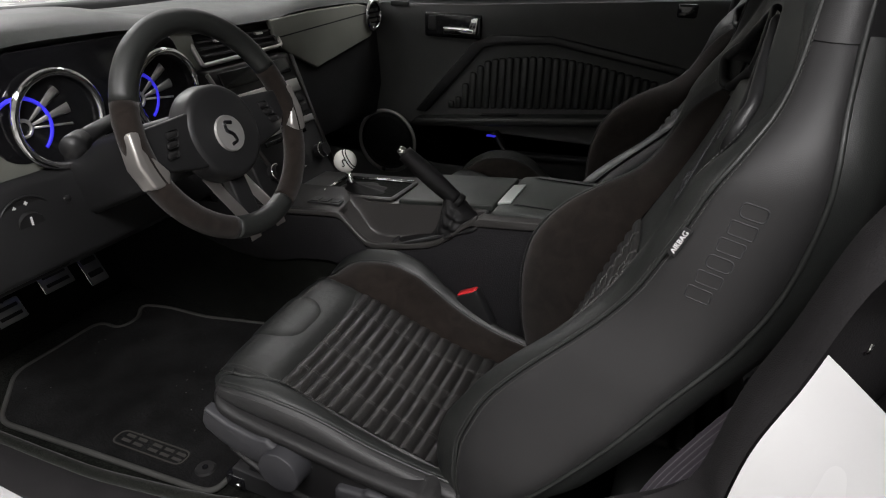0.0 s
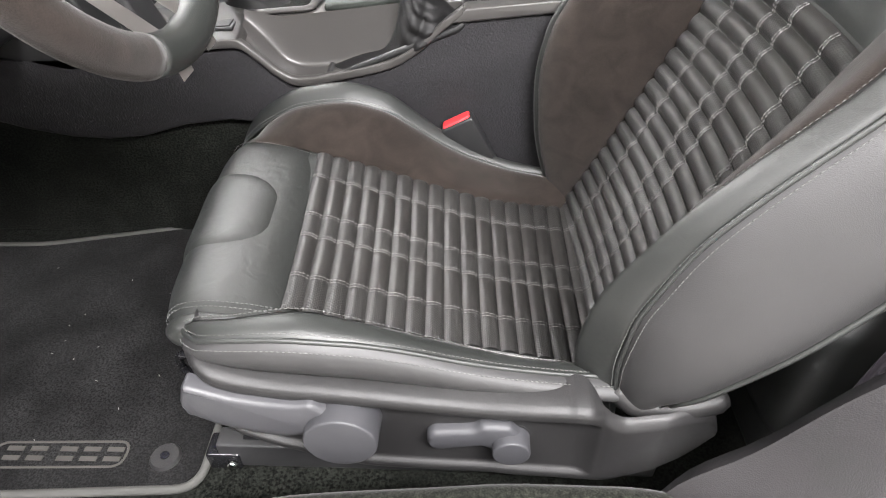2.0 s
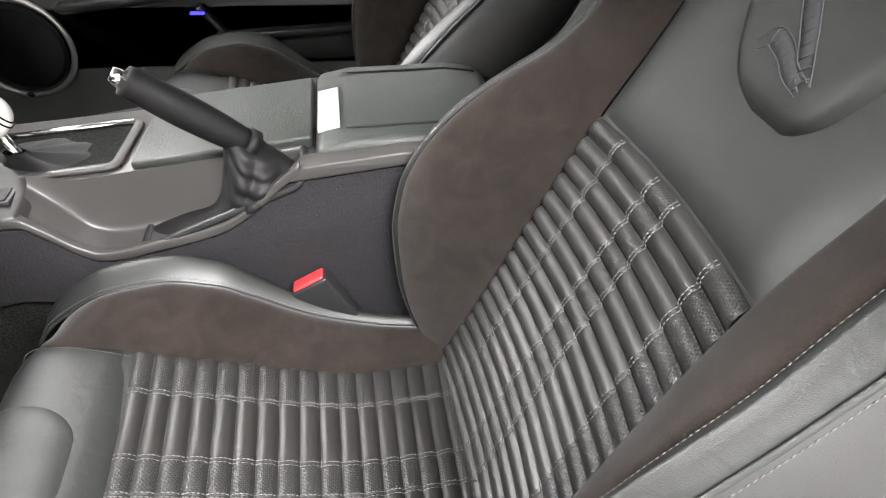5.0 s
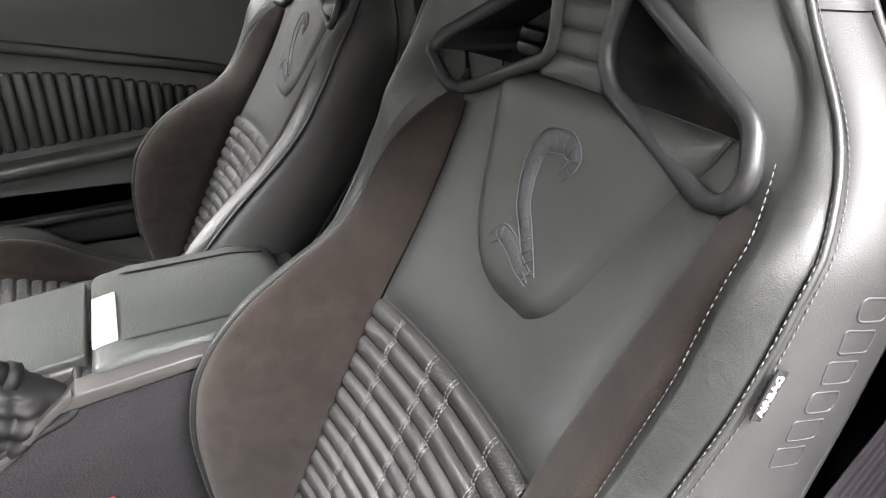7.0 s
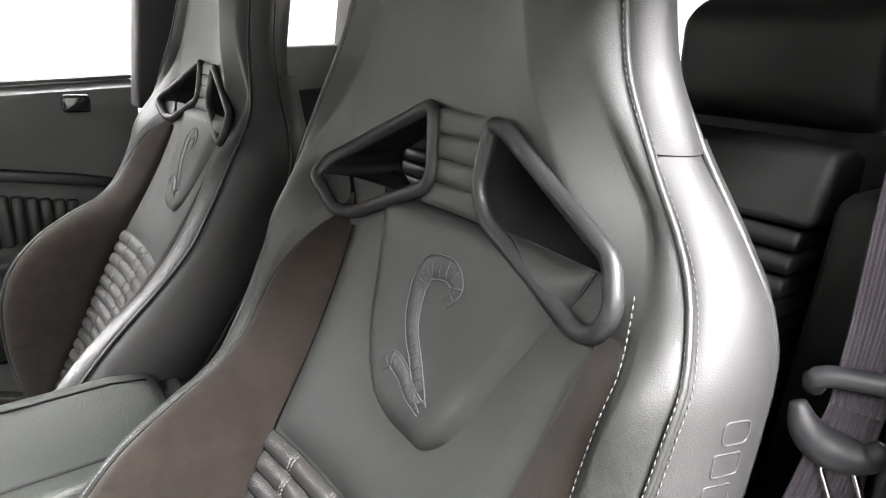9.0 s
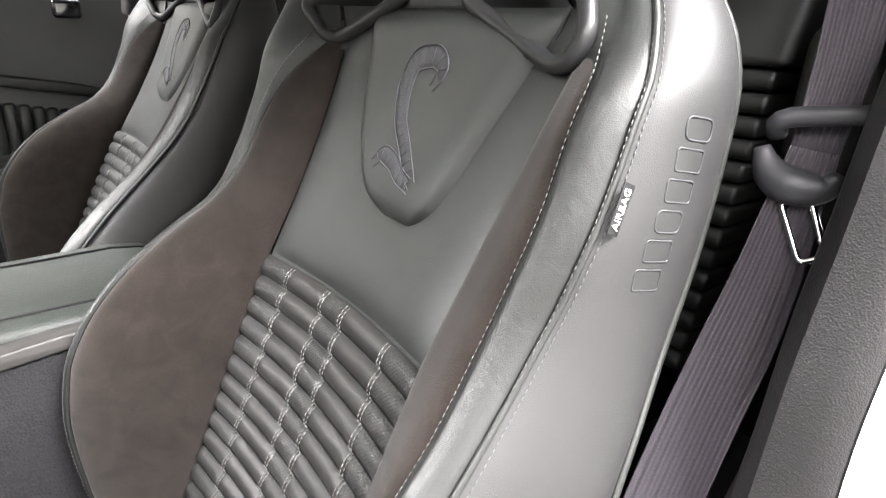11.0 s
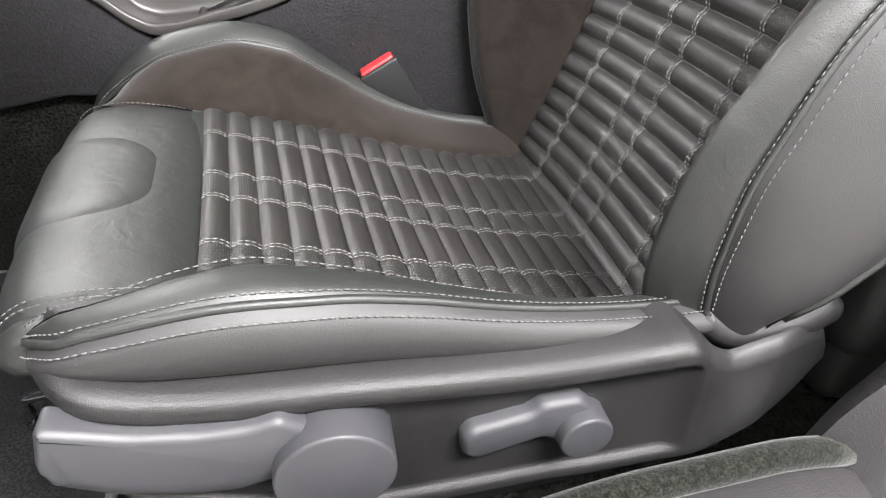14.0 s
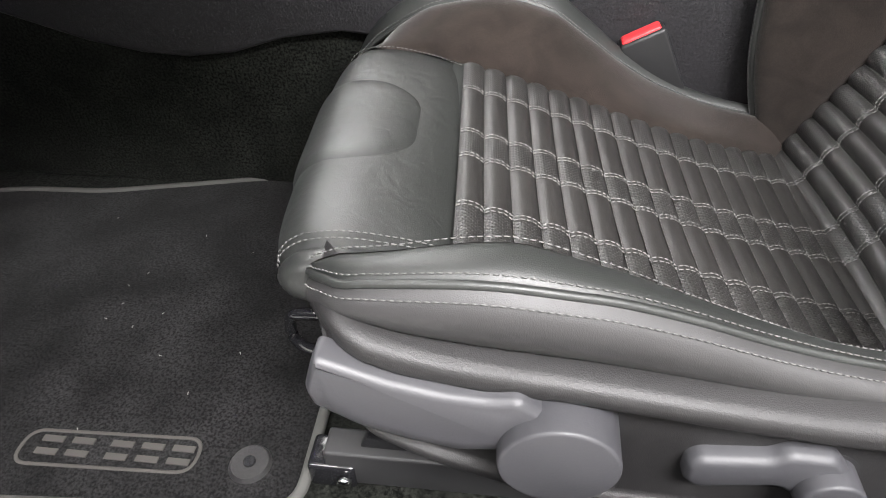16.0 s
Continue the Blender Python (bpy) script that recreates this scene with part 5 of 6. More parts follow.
guide = smooth_path([(0.712, -0.572, 0.908), (0.705, -0.574, 0.916), (0.708, -0.582, 0.920), (0.715, -0.602, 0.923), (0.724, -0.624, 0.926), (0.74, -0.655, 0.935)], 24)
tube("belt_guide", [np.array(p) - B0 + np.array((-0.016, -0.006, 0.005)) for p in guide], [0.0068] * 20 + [0.008, 0.010, 0.011, 0.011], PLASTIC_GREY, belt, "grey plastic belt guide", sides=10)
grip = smooth_path([(0.699, -0.570, 0.900), (0.699, -0.576, 0.888), (0.700, -0.588, 0.879), (0.705, -0.601, 0.877), (0.709, -0.611, 0.880), (0.712, -0.615, 0.889)], 24)
tube("tongue_grip", [np.array(p) - B0 + np.array((-0.016, -0.006, 0.005)) for p in grip], [0.005 + 0.0075 * math.sin(i / 23 * math.pi) for i in range(24)], PLASTIC_GREY, belt, "grey plastic tongue grip", sides=10)
TD, TV = Vector((-0.148, -0.521, -0.841)), Vector((0.892, 0.323, -0.316))
TA = TV.cross(TD).normalized()
tframe = smooth_ring([(-0.0085, 0.004), (0.0085, 0.004), (0.0075, -0.036), (-0.0075, -0.036)], 0, 0.004)
tpath = [Vector((0.700, -0.600, 0.866)) + TA * u - TD * w - Vector(B0) + Vector((-0.014, -0.005, 0.005)) for u, w in tframe]
tube("tongue", tpath, 0.0022, CHROME, belt, "bright steel buckle tongue", sides=8, closed=True, up=tuple(TV))

# ---- floor mat ----
mat = thing("floor_mat", "black pile floor mat with grey bound edge", "car mat", at=(-0.38, -0.35, 0.262))
outline = smooth_ring([(-0.718, -0.285), (-0.652, -0.285), (-0.645, -0.235), (-0.690, -0.185), (-0.62, -0.165), (-0.50, -0.160), (-0.28, -0.105), (-0.115, -0.10), (-0.104, -0.578), (-0.60, -0.61), (-0.715, -0.50)], 0, 0.03)
bm = prism([(x + 0.38, y + 0.35) for x, y in outline], "z", 0.0, 0.010)
part("mat_top", bm, MAT_PILE, mat, bevel=0.002)
tube("binding", [(x + 0.38, y + 0.35, 0.008) for x, y in outline], 0.0055, MAT_EDGE, mat, "light grey bound edge", closed=True)
ring = smooth_ring([(-0.363, -0.528), (-0.203, -0.522), (-0.203, -0.555), (-0.363, -0.561)], 0, 0.016)
tube("mark_outline", [(x + 0.38, y + 0.35, 0.0108) for x, y in ring], 0.0017, MARK_GREY, mat, closed=True, flat=0.6)
for k in range(5):
    x0 = -0.348 + k * 0.028 + (0.008 if k > 1 else 0)
    for a in range(2):
        yb = -0.5345 - 0.0125 * a + 0.0005 * k
        part("mark_bar", box(x0 + 0.38, x0 + 0.020 + 0.38, yb + 0.35 - 0.0035, yb + 0.35 + 0.0025, 0.0095, 0.0112), MARK_GREY, mat)
bm = bmesh.new()
bmesh.ops.create_cone(bm, cap_ends=True, segments=32, radius1=0.019, radius2=0.016, depth=0.005, matrix=Matrix.Translation((-0.155 + 0.38, -0.541 + 0.35, 0.0115)))
clip = part("mat_clip", bm, PLASTIC, mat, "round plastic mat clip")
bm = bmesh.new()
bmesh.ops.create_cone(bm, cap_ends=True, segments=20, radius1=0.006, radius2=0.005, depth=0.005, matrix=Matrix.Translation((-0.155 + 0.38, -0.541 + 0.35, 0.0135)))
part("clip_centre", bm, GLOSS_BLACK, clip)

lint_v, lint_f = [], []
rng = random.Random(7)
for k in range(24):
    lx, ly, la = rng.uniform(-0.30, 0.24), rng.uniform(-0.20, 0.20), rng.uniform(0, 3)
    v, f = tube_data([(lx, ly, 0.0112), (lx + 0.003 * math.cos(la), ly + 0.003 * math.sin(la), 0.0116)], 0.0004, sides=4)
    lint_f += [tuple(i + len(lint_v) for i in q) for q in f]
    lint_v += v
lint = put("lint", mesh_of("lint", lint_v, lint_f, THREAD_PALE), mat, "pale specks of lint")
lint["kind"] = "stuff"

# ---- centre console ----
con = thing("centre_console", "dark grey centre console with padded armrest lid", "console", at=(0, 0, 0.262))


def cpart(name, bm, material, label="", bevel=0.0, parent=None):
    bmesh.ops.transform(bm, matrix=Matrix.Translation((0, 0, -0.262)), verts=bm.verts)
    return part(name, bm, material, parent or con, label, bevel=bevel)


side = [(-0.66, 0.56), (-0.50, 0.575), (-0.36, 0.585), (-0.225, 0.588), (-0.115, 0.600), (-0.095, 0.585), (-0.062, 0.556), (-0.044, 0.548), (-0.02, 0.549), (0.003, 0.554), (0.09, 0.576), (0.132, 0.602), (0.16, 0.628), (0.19, 0.650), (0.30, 0.660), (0.46, 0.660), (0.48, 0.64), (0.48, 0.262), (-0.05, 0.262), (-0.08, 0.485), (-0.15, 0.492), (-0.22, 0.482), (-0.285, 0.462), (-0.344, 0.455), (-0.40, 0.458), (-0.466, 0.470), (-0.58, 0.505), (-0.66, 0.54)]
cpart("tunnel_carpet", prism([(-0.95, 0.262), (-0.95, 0.56), (-0.05, 0.56), (-0.05, 0.262)], "y", -0.112, -0.031), CARPET, "black carpet over the tunnel", bevel=0.004)
for s in (-1, 1):
    y0, y1 = (-0.125, -0.03) if s < 0 else (0.03, 0.125)
    pts = side if s < 0 else [(-0.62, 0.44), (-0.36, 0.575), (-0.115, 0.61), (0.19, 0.655), (0.46, 0.66), (0.48, 0.64), (0.48, 0.262), (-0.62, 0.262)]
    cpart("side_skin", prism(pts, "y", y0, y1), CONSOLE_SKIN, "grained dark console side", bevel=0.004)
cpart("core", prism([(-0.5, 0.262), (-0.5, 0.50), (-0.22, 0.585), (0.0, 0.60), (0.20, 0.655), (0.46, 0.655), (0.47, 0.262)], "y", -0.03, 0.03), CONSOLE_SKIN)


def edge_strip(pts, y0, y1, h, name, mat_, label=""):
    P = smooth_path(pts, 70)
    return cpart(name, prism([(x, z) for x, z in P] + [(x, z + h) for x, z in P[::-1]], "y", y0, y1), mat_, label, bevel=0.003)


edge_strip([(-0.36, 0.577), (-0.225, 0.590), (-0.118, 0.602), (-0.095, 0.586), (-0.062, 0.557), (-0.044, 0.549), (-0.02, 0.55), (0.003, 0.555), (0.09, 0.577), (0.132, 0.603), (0.16, 0.629), (0.188, 0.651)], -0.130, -0.118, 0.013, "edge_trim", CONSOLE_TRIM, "satin grey console edge")
# handbrake tray: floor and rear wall
tray = [(-0.115, 0.608), (-0.095, 0.594), (-0.062, 0.566), (-0.04, 0.559), (0.0, 0.562), (0.09, 0.582), (0.14, 0.612), (0.165, 0.64)]
rows = []
for t in np.linspace(0, 1, 24):
    y = -0.122 + 0.036 * min(t * 1.6, 1)
    lift = 0.0 if t < 0.6 else (t - 0.6) / 0.4
    rows.append([(x, y + 0.0105 * lift**0.6, z + 0.016 * max(0, 1 - (x + 0.115) / 0.05) * (y + 0.122) / 0.036 + (0.635 + 0.13 * x - z) * lift**1.6) for x, z in smooth_path(tray, 40)])
cpart("handbrake_tray", loft(rows), CONSOLE_TRIM, "satin grey moulded handbrake tray")
cpart("top_trim", prism([(-0.36, 0.58), (-0.36, 0.598), (-0.22, 0.613), (-0.03, 0.629), (0.19, 0.656), (0.19, 0.62), (-0.10, 0.58)], "y", -0.074, 0.10), CONSOLE_TRIM, "satin grey console top", bevel=0.006)
DECK = [(-0.36, 0.596), (-0.22, 0.607), (-0.13, 0.615), (-0.116, 0.614), (-0.108, 0.606)]
cpart("front_deck", thick(loft([[(x, y, float(ip(DECK, x)) + 0.018 * (y + 0.127) / 0.091) for x in np.r_[np.linspace(-0.36, -0.13, 12), np.linspace(-0.125, -0.108, 6)]] for y in np.linspace(-0.127, -0.036, 8)]), 0.018), CONSOLE_TRIM)
# shifter surround
frame_pts = [(-0.205, -0.060, 0.636), (-0.025, -0.060, 0.652), (-0.02, 0.050, 0.652), (-0.21, 0.050, 0.636)]
ringp = smooth_ring([(p[0], p[1]) for p in frame_pts], 0, 0.012)
tube("shifter_bezel", [(x, y, 0.636 + 0.09 * x - 0.262) for x, y in ringp], 0.0065, CONSOLE_TRIM, con, "satin grey shifter bezel", closed=True, flat=0.6)
for q0, q1 in (((-0.200, 0.046), (-0.026, 0.046)), ((-0.200, 0.044), (-0.197, -0.052))):
    tube("bezel_strip", [(x, y, 0.639 + 0.09 * x - 0.262) for x, y in (q0, q1)], 0.0042, CHROME, con, "bright chrome strip", sides=8)
cpart("shifter_well", prism([(-0.20, 0.614), (-0.02, 0.630), (-0.02, 0.6345), (-0.20, 0.6185)], "y", -0.057, 0.047), CARPET, "black shifter well")
cpart("cup_lid", prism([(-0.005, 0.632), (-0.005, 0.643), (0.2005, 0.666), (0.2005, 0.645)], "y", -0.070, 0.10), DASH_SKIN, "dark sliding cup holder lid", bevel=0.004)
lid = cpart("armrest_lid", prism([(0.205, 0.645), (0.205, 0.669), (0.25, 0.678), (0.38, 0.681), (0.425, 0.675), (0.44, 0.66), (0.44, 0.645)], "y", -0.108, 0.108), DASH_SKIN, "padded dark armrest lid", bevel=0.012)
cpart("lid_badge", prism([(0.208, 0.668), (0.208, 0.6735), (0.234, 0.6790), (0.234, 0.674)], "y", -0.070, 0.035), BADGE, "small plain metal badge", bevel=0.001, parent=lid)
for s in (-1, 1):
    cpart("lid_seam", prism([(0.24, 0.679), (0.25, 0.6805), (0.38, 0.6832), (0.42, 0.6775), (0.42, 0.675), (0.38, 0.680)], "y", s * 0.078 - 0.0015, s * 0.078 + 0.0015), RUBBER, parent=lid)
cpart("side_rail", prism([(0.17, 0.640), (0.19, 0.660), (0.30, 0.672), (0.46, 0.672), (0.46, 0.655), (0.30, 0.655)], "y", -0.130, -0.10), CONSOLE_TRIM, bevel=0.003)
sw = cpart("switch_plate", prism([(-0.205, 0.610), (-0.125, 0.617), (-0.125, 0.6235), (-0.205, 0.6165)], "y", -0.108, -0.075), PLASTIC_SMOOTH, "small black console switch plate", bevel=0.002)
for k in range(3):
    cpart("switch", prism([(-0.201 + k * 0.025, 0.616 + k * 0.0022), (-0.180 + k * 0.025, 0.618 + k * 0.0022), (-0.180 + k * 0.025, 0.6205 + k * 0.0022), (-0.201 + k * 0.025, 0.6185 + k * 0.0022)], "y", -0.104, -0.079), PLASTIC, bevel=0.001, parent=sw)

gear = thing("gear_lever", "white ball gear knob on a steel stem with leather boot", "gear lever", at=(-0.10, 0.0, 0.645))
ball = bmesh.new()
bmesh.ops.create_uvsphere(ball, u_segments=32, v_segments=20, radius=0.0243, matrix=Matrix.Translation((-0.034, -0.060, 0.057)))
ballo = part("ball", ball, WHITE_BALL, gear, "white ball with a plain black mark")
BALL, TILT = Vector((-0.034, -0.060, 0.057)), Vector((0.80, 0.33, 0.50)).normalized()
SIDE = TILT.cross(Vector((0, 0, 1))).normalized()
RISE = SIDE.cross(TILT)
for off in (0.0085, 0.0135):
    rr = math.sqrt(0.0244**2 - off**2)
    v, f = tube_data([BALL + TILT * off + (SIDE * math.cos(q) + RISE * math.sin(q)) * rr for q in np.linspace(0, 2 * math.pi, 40, endpoint=False)], 0.0011, sides=6, closed=True, up=tuple(TILT))
    put("stripe", mesh_of("stripe", v, f, GLOSS_BLACK), ballo)
FACE = Vector((0.42, -0.90, 0.12)).normalized()
FSIDE = Vector((0, 0, 1)).cross(FACE).normalized()
v, f = tube_data([BALL + (FACE * 0.0243 + FSIDE * a + Vector((0, 0, b))).normalized() * 0.0245 for a, b in smooth_path([(0.004, 0.006), (0.0, 0.008), (-0.003, 0.005), (-0.001, 0.0), (0.001, -0.005), (-0.004, -0.007)], 14)], 0.0013, sides=6)
put("mark", mesh_of("mark", v, f, GLOSS_BLACK), ballo)
tube("stem", [(-0.033, -0.056, 0.035), (-0.024, -0.045, -0.005), (-0.014, -0.028, -0.045)], 0.006, CHROME, gear, "polished steel stem", sides=12)
rows = []
for t in np.linspace(0, 1, 14):
    r = 0.0105 + 0.056 * t**1.3
    rows.append([(-0.029 + 0.026 * t + (r * 1.15 + 0.0012 * math.sin(7 * q + 3 * t) * t) * math.cos(q), -0.050 + 0.044 * t + r * 0.78 * math.sin(q), 0.008 - 0.031 * t**0.75 + 0.0016 * math.sin(6 * q + 5 * t) * math.sin(t * math.pi)) for q in np.linspace(0, 2 * math.pi, 28, endpoint=False)])
part("boot", loft(rows, closed=True), BOOT_LEATHER, gear, "black leather gear boot")

hbk = thing("handbrake", "black leather handbrake lever with silver button and boot", "handbrake", at=(0.12, -0.085, 0.57))
H = Vector((0.12, -0.085, 0.57))
tip, low = Vector((0.024, -0.112, 0.763)) - H, Vector((0.128, -0.088, 0.672)) - H
path = [tip.lerp(low, t) for t in np.linspace(0.06, 1, 20)]
tube("grip", path, [0.0155 + 0.003 * math.sin(t * math.pi) for t in np.linspace(0, 1, 20)], BOOT_LEATHER, hbk, "stitched black leather grip", sides=14)
tube("button", [tip.lerp(low, t) for t in (-0.03, 0.0, 0.065)], [0.007, 0.0085, 0.0105], CHROME, hbk, "silver release button", sides=14)
tube("collar", [low, low + (low - tip).normalized() * 0.012], 0.0185, BOOT_LEATHER, hbk, sides=14)
stitches("stitching", [[p + Vector((0.0, -0.012, 0.009)) for p in path]], hbk, pitch=0.005)
BOOT_FX = [(0, 0.106), (0.2, 0.103), (0.4, 0.097), (0.6, 0.088), (0.75, 0.074), (0.88, 0.045), (1, 0.004)]
BOOT_FZ = [(0, 0.684), (0.2, 0.660), (0.4, 0.630), (0.6, 0.603), (0.75, 0.586), (0.88, 0.578), (1, 0.563)]
BOOT_RX = [(0, 0.140), (0.2, 0.150), (0.4, 0.162), (0.6, 0.172), (0.8, 0.182), (1, 0.190)]
BOOT_RZ = [(0, 0.668), (0.2, 0.662), (0.4, 0.654), (0.6, 0.646), (0.8, 0.640), (1, 0.640)]
BOOT_W = [(0, 0.019), (0.25, 0.029), (0.6, 0.036), (1, 0.037)]
rows = []
for t in np.linspace(0, 1, 40):
    fx, fz, rx, rz, hw = (float(ip(q, t)) for q in (BOOT_FX, BOOT_FZ, BOOT_RX, BOOT_RZ, BOOT_W))
    row = []
    for q in np.linspace(0, 2 * math.pi, 56, endpoint=False):
        u = (1 - math.cos(q)) / 2
        fold = (0.0085 * abs(math.sin(2.5 * q + 5 * t)) + 0.006 * abs(math.sin(4 * q - 13 * t + 1))) * math.sin(math.pi * min(t * 1.1, 1)) ** 0.7
        sag = 0.020 * t * (1 - t) * math.sin(q) ** 2
        row.append((fx + (rx - fx) * u - H.x, -0.086 - (hw + fold) * math.sin(q) * (0.8 + 0.2 * abs(math.sin(q))) - H.y, fz + (rz - fz) * u ** (1 + 0.5 * t) - sag - H.z))
    rows.append(row)
part("boot", loft(rows, closed=True), BOOT_LEATHER, hbk, "creased black leather handbrake boot")
bp = smooth_ring([(0.001, -0.124), (0.190, -0.124), (0.190, -0.047), (0.001, -0.047)], 0, 0.01)
tube("boot_frame", [(x - H.x, y - H.y, float(ip([(0.0, 0.561), (0.09, 0.580), (0.13, 0.596), (0.16, 0.616), (0.185, 0.637), (0.19, 0.643)], x)) - H.z + 0.010 * min(max((x - 0.15) / 0.04, 0), 1) * (y + 0.124) / 0.077) for x, y in bp], 0.0048, PLASTIC_SMOOTH, hbk, "black boot frame", closed=True)

buckle = thing("seat_buckle", "black seat belt buckle with a red release button", "seat buckle", at=(0.202, -0.141, 0.438))
bk = bmesh.new()
bmesh.ops.create_cube(bk, size=1, matrix=Matrix.Diagonal((0.049, 0.0255, 0.089, 1)))
bmesh.ops.transform(bk, matrix=Matrix.Translation((0.0, 0, 0.030)) @ Matrix.Rotation(radians(-28), 4, "Y"), verts=bk.verts)
hous = part("housing", bk, PLASTIC_SMOOTH, buckle, bevel=0.004)
bk = bmesh.new()
bmesh.ops.create_cube(bk, size=1, matrix=Matrix.Diagonal((0.042, 0.0185, 0.012, 1)))
bmesh.ops.transform(bk, matrix=Matrix.Translation((0.0, 0, 0.030)) @ Matrix.Rotation(radians(-28), 4, "Y") @ Matrix.Translation((0, 0, 0.0415)), verts=bk.verts)
part("button", bk, RED, buckle, "red release button", bevel=0.003)
part("strap", prism([(-0.03, 0.0), (0.03, 0.0), (0.05, -0.12), (0.0, -0.12)], "y", -0.004, 0.004), PLASTIC_SMOOTH, buckle, bevel=0.002)

# ---- dashboard ----
dash = thing("dashboard", "dark dashboard with silver trim panels and round gauges", "dashboard", at=(-0.6, 0, 0.6))
DM = Matrix.Translation((0.6, 0, -0.6))


def apart(name, bm, material, label="", bevel=0.0, parent=None):
    bmesh.ops.transform(bm, matrix=DM, verts=bm.verts)
    return part(name, bm, material, parent or dash, label, bevel=bevel)


def hump(y):
    return 0.022 * math.exp(-((y + 0.38) / 0.19) ** 4) + 0.012 * math.exp(-((y - 0.38) / 0.2) ** 4)


rows = []
for y in np.linspace(-0.69, 0.69, 60):
    h = hump(y)
    rows.append([(-0.985, y, 0.94), (-0.80, y, 0.962 + h * 0.5), (-0.62, y, 0.975 + h), (-0.50, y, 0.972 + h), (-0.455, y, 0.962 + h), (-0.44, y, 0.945 + h), (-0.47, y, 0.932 + h)])
apart("top_skin", loft(rows), DASH_SKIN, "grained dark dash top")
apart("fascia", prism([(-0.47, 0.945), (-0.455, 0.78), (-0.45, 0.70), (-0.47, 0.60), (-0.60, 0.55), (-0.95, 0.60), (-0.95, 0.90)], "y", -0.69, 0.69), PLASTIC_SMOOTH, "dark dash body", bevel=0.01)
apart("silver_panel", prism([(0.125, 0.945), (0.30, 0.952), (0.53, 0.952), (0.62, 0.935), (0.645, 0.90), (0.60, 0.855), (0.306, 0.808), (0.233, 0.842), (0.150, 0.880)], "x", -0.452, -0.436), DASH_PANEL, "grey metallic passenger dash panel", bevel=0.004)
apart("panel_groove", prism([(0.155, 0.905), (0.58, 0.925), (0.58, 0.922), (0.155, 0.902)], "x", -0.4362, -0.4350), RUBBER)
apart("silver_panel", prism([(-0.68, 0.765), (-0.68, 0.945), (-0.12, 0.955), (-0.10, 0.87), (-0.14, 0.80), (-0.30, 0.755)], "x", -0.458, -0.444), DASH_PANEL, "grey metallic cluster surround", bevel=0.004)
apart("cluster_glass", prism([(y, z) for y, z in smooth_ring([(-0.555, 0.785), (-0.555, 0.955), (-0.165, 0.96), (-0.150, 0.80), (-0.20, 0.785)], 0, 0.06)], "x", -0.446, -0.4415), GLOSS_BLACK, "dark instrument cluster", bevel=0.002)
apart("lower_fascia", prism([(-0.445, 0.775), (-0.425, 0.765), (-0.405, 0.70), (-0.40, 0.62), (-0.46, 0.60)], "y", -0.68, -0.13), PLASTIC_SMOOTH, bevel=0.01)
for gy, go in ((-0.508, 0.062), (-0.286, 0.068)):
    g = apart("gauge", prism([(gy + go + 0.072 * math.cos(a), 0.846 + 0.072 * math.sin(a)) for a in np.linspace(0, 2 * math.pi, 48, endpoint=False)], "x", -0.444, -0.434), GLOSS_BLACK, "round black gauge with a silver ring")
    v, f = tube_data([(0.6 - 0.428, gy + go + 0.076 * math.cos(a), 0.246 + 0.076 * math.sin(a)) for a in np.linspace(0, 2 * math.pi, 56, endpoint=False)], 0.0075, closed=True, up=(1, 0, 0))
    put("gauge_ring", mesh_of("gauge_ring", v, f, CHROME), g)
    v, f = tube_data([(0.6 - 0.4325, gy + 0.047 * math.cos(a), 0.244 + 0.047 * math.sin(a)) for a in np.linspace(-0.9, 2.9, 40)], 0.0032, sides=6, flat=0.5, up=(1, 0, 0))
    put("blue_arc", mesh_of("blue_arc", v, f, BLUE_GLOW), g, "glowing blue gauge arc")
    for a in (0.20, 0.62, -0.12):
        v, f = tube_data([(0.6 - 0.433, gy + 0.014 * math.cos(a), 0.244 + 0.014 * math.sin(a)), (0.6 - 0.433, gy + 0.085 * math.cos(a), 0.244 + 0.085 * math.sin(a))], [0.002, 0.009 if a > 0 else 0.002], sides=6, flat=0.3, up=(1, 0, 0))
        put("dial_blade", mesh_of("dial_blade", v, f, SILVER), g)
    v, f = tube_data([(0.6 - 0.432, gy + 0.013 * math.cos(a), 0.244 + 0.013 * math.sin(a)) for a in np.linspace(0, 2 * math.pi, 24, endpoint=False)], 0.003, closed=True, up=(1, 0, 0))
    put("hub_ring", mesh_of("hub_ring", v, f, SILVER), g)
v, f = tube_data([(0.6 - 0.43, -0.62 + 0.045 * math.cos(a), 0.24 + 0.045 * math.sin(a)) for a in np.linspace(0, 2 * math.pi, 40, endpoint=False)], 0.006, closed=True, up=(1, 0, 0))
put("side_vent_ring", mesh_of("side_vent_ring", v, f, CHROME), dash, "silver ringed round side vent")
v, f = tube_data([(0.6 - 0.43, 0.61 + 0.040 * math.cos(a), 0.315 + 0.040 * math.sin(a)) for a in np.linspace(0, 2 * math.pi, 40, endpoint=False)], 0.006, closed=True, up=(1, 0, 0))
sv = put("side_vent_ring", mesh_of("side_vent_ring", v, f, CHROME), dash, "silver ringed round side vent")
for k in range(4):
    apart("vent_slat", box(-0.44, -0.425, 0.58, 0.64, 0.893 + k * 0.014, 0.897 + k * 0.014), GLOSS_BLACK, parent=None)
# centre vents
def lean(bm):
    """Tips a dash part back with the face of the dash."""
    for q in bm.verts:
        q.co.x -= (q.co.z - 0.88) * 0.5
    return bm


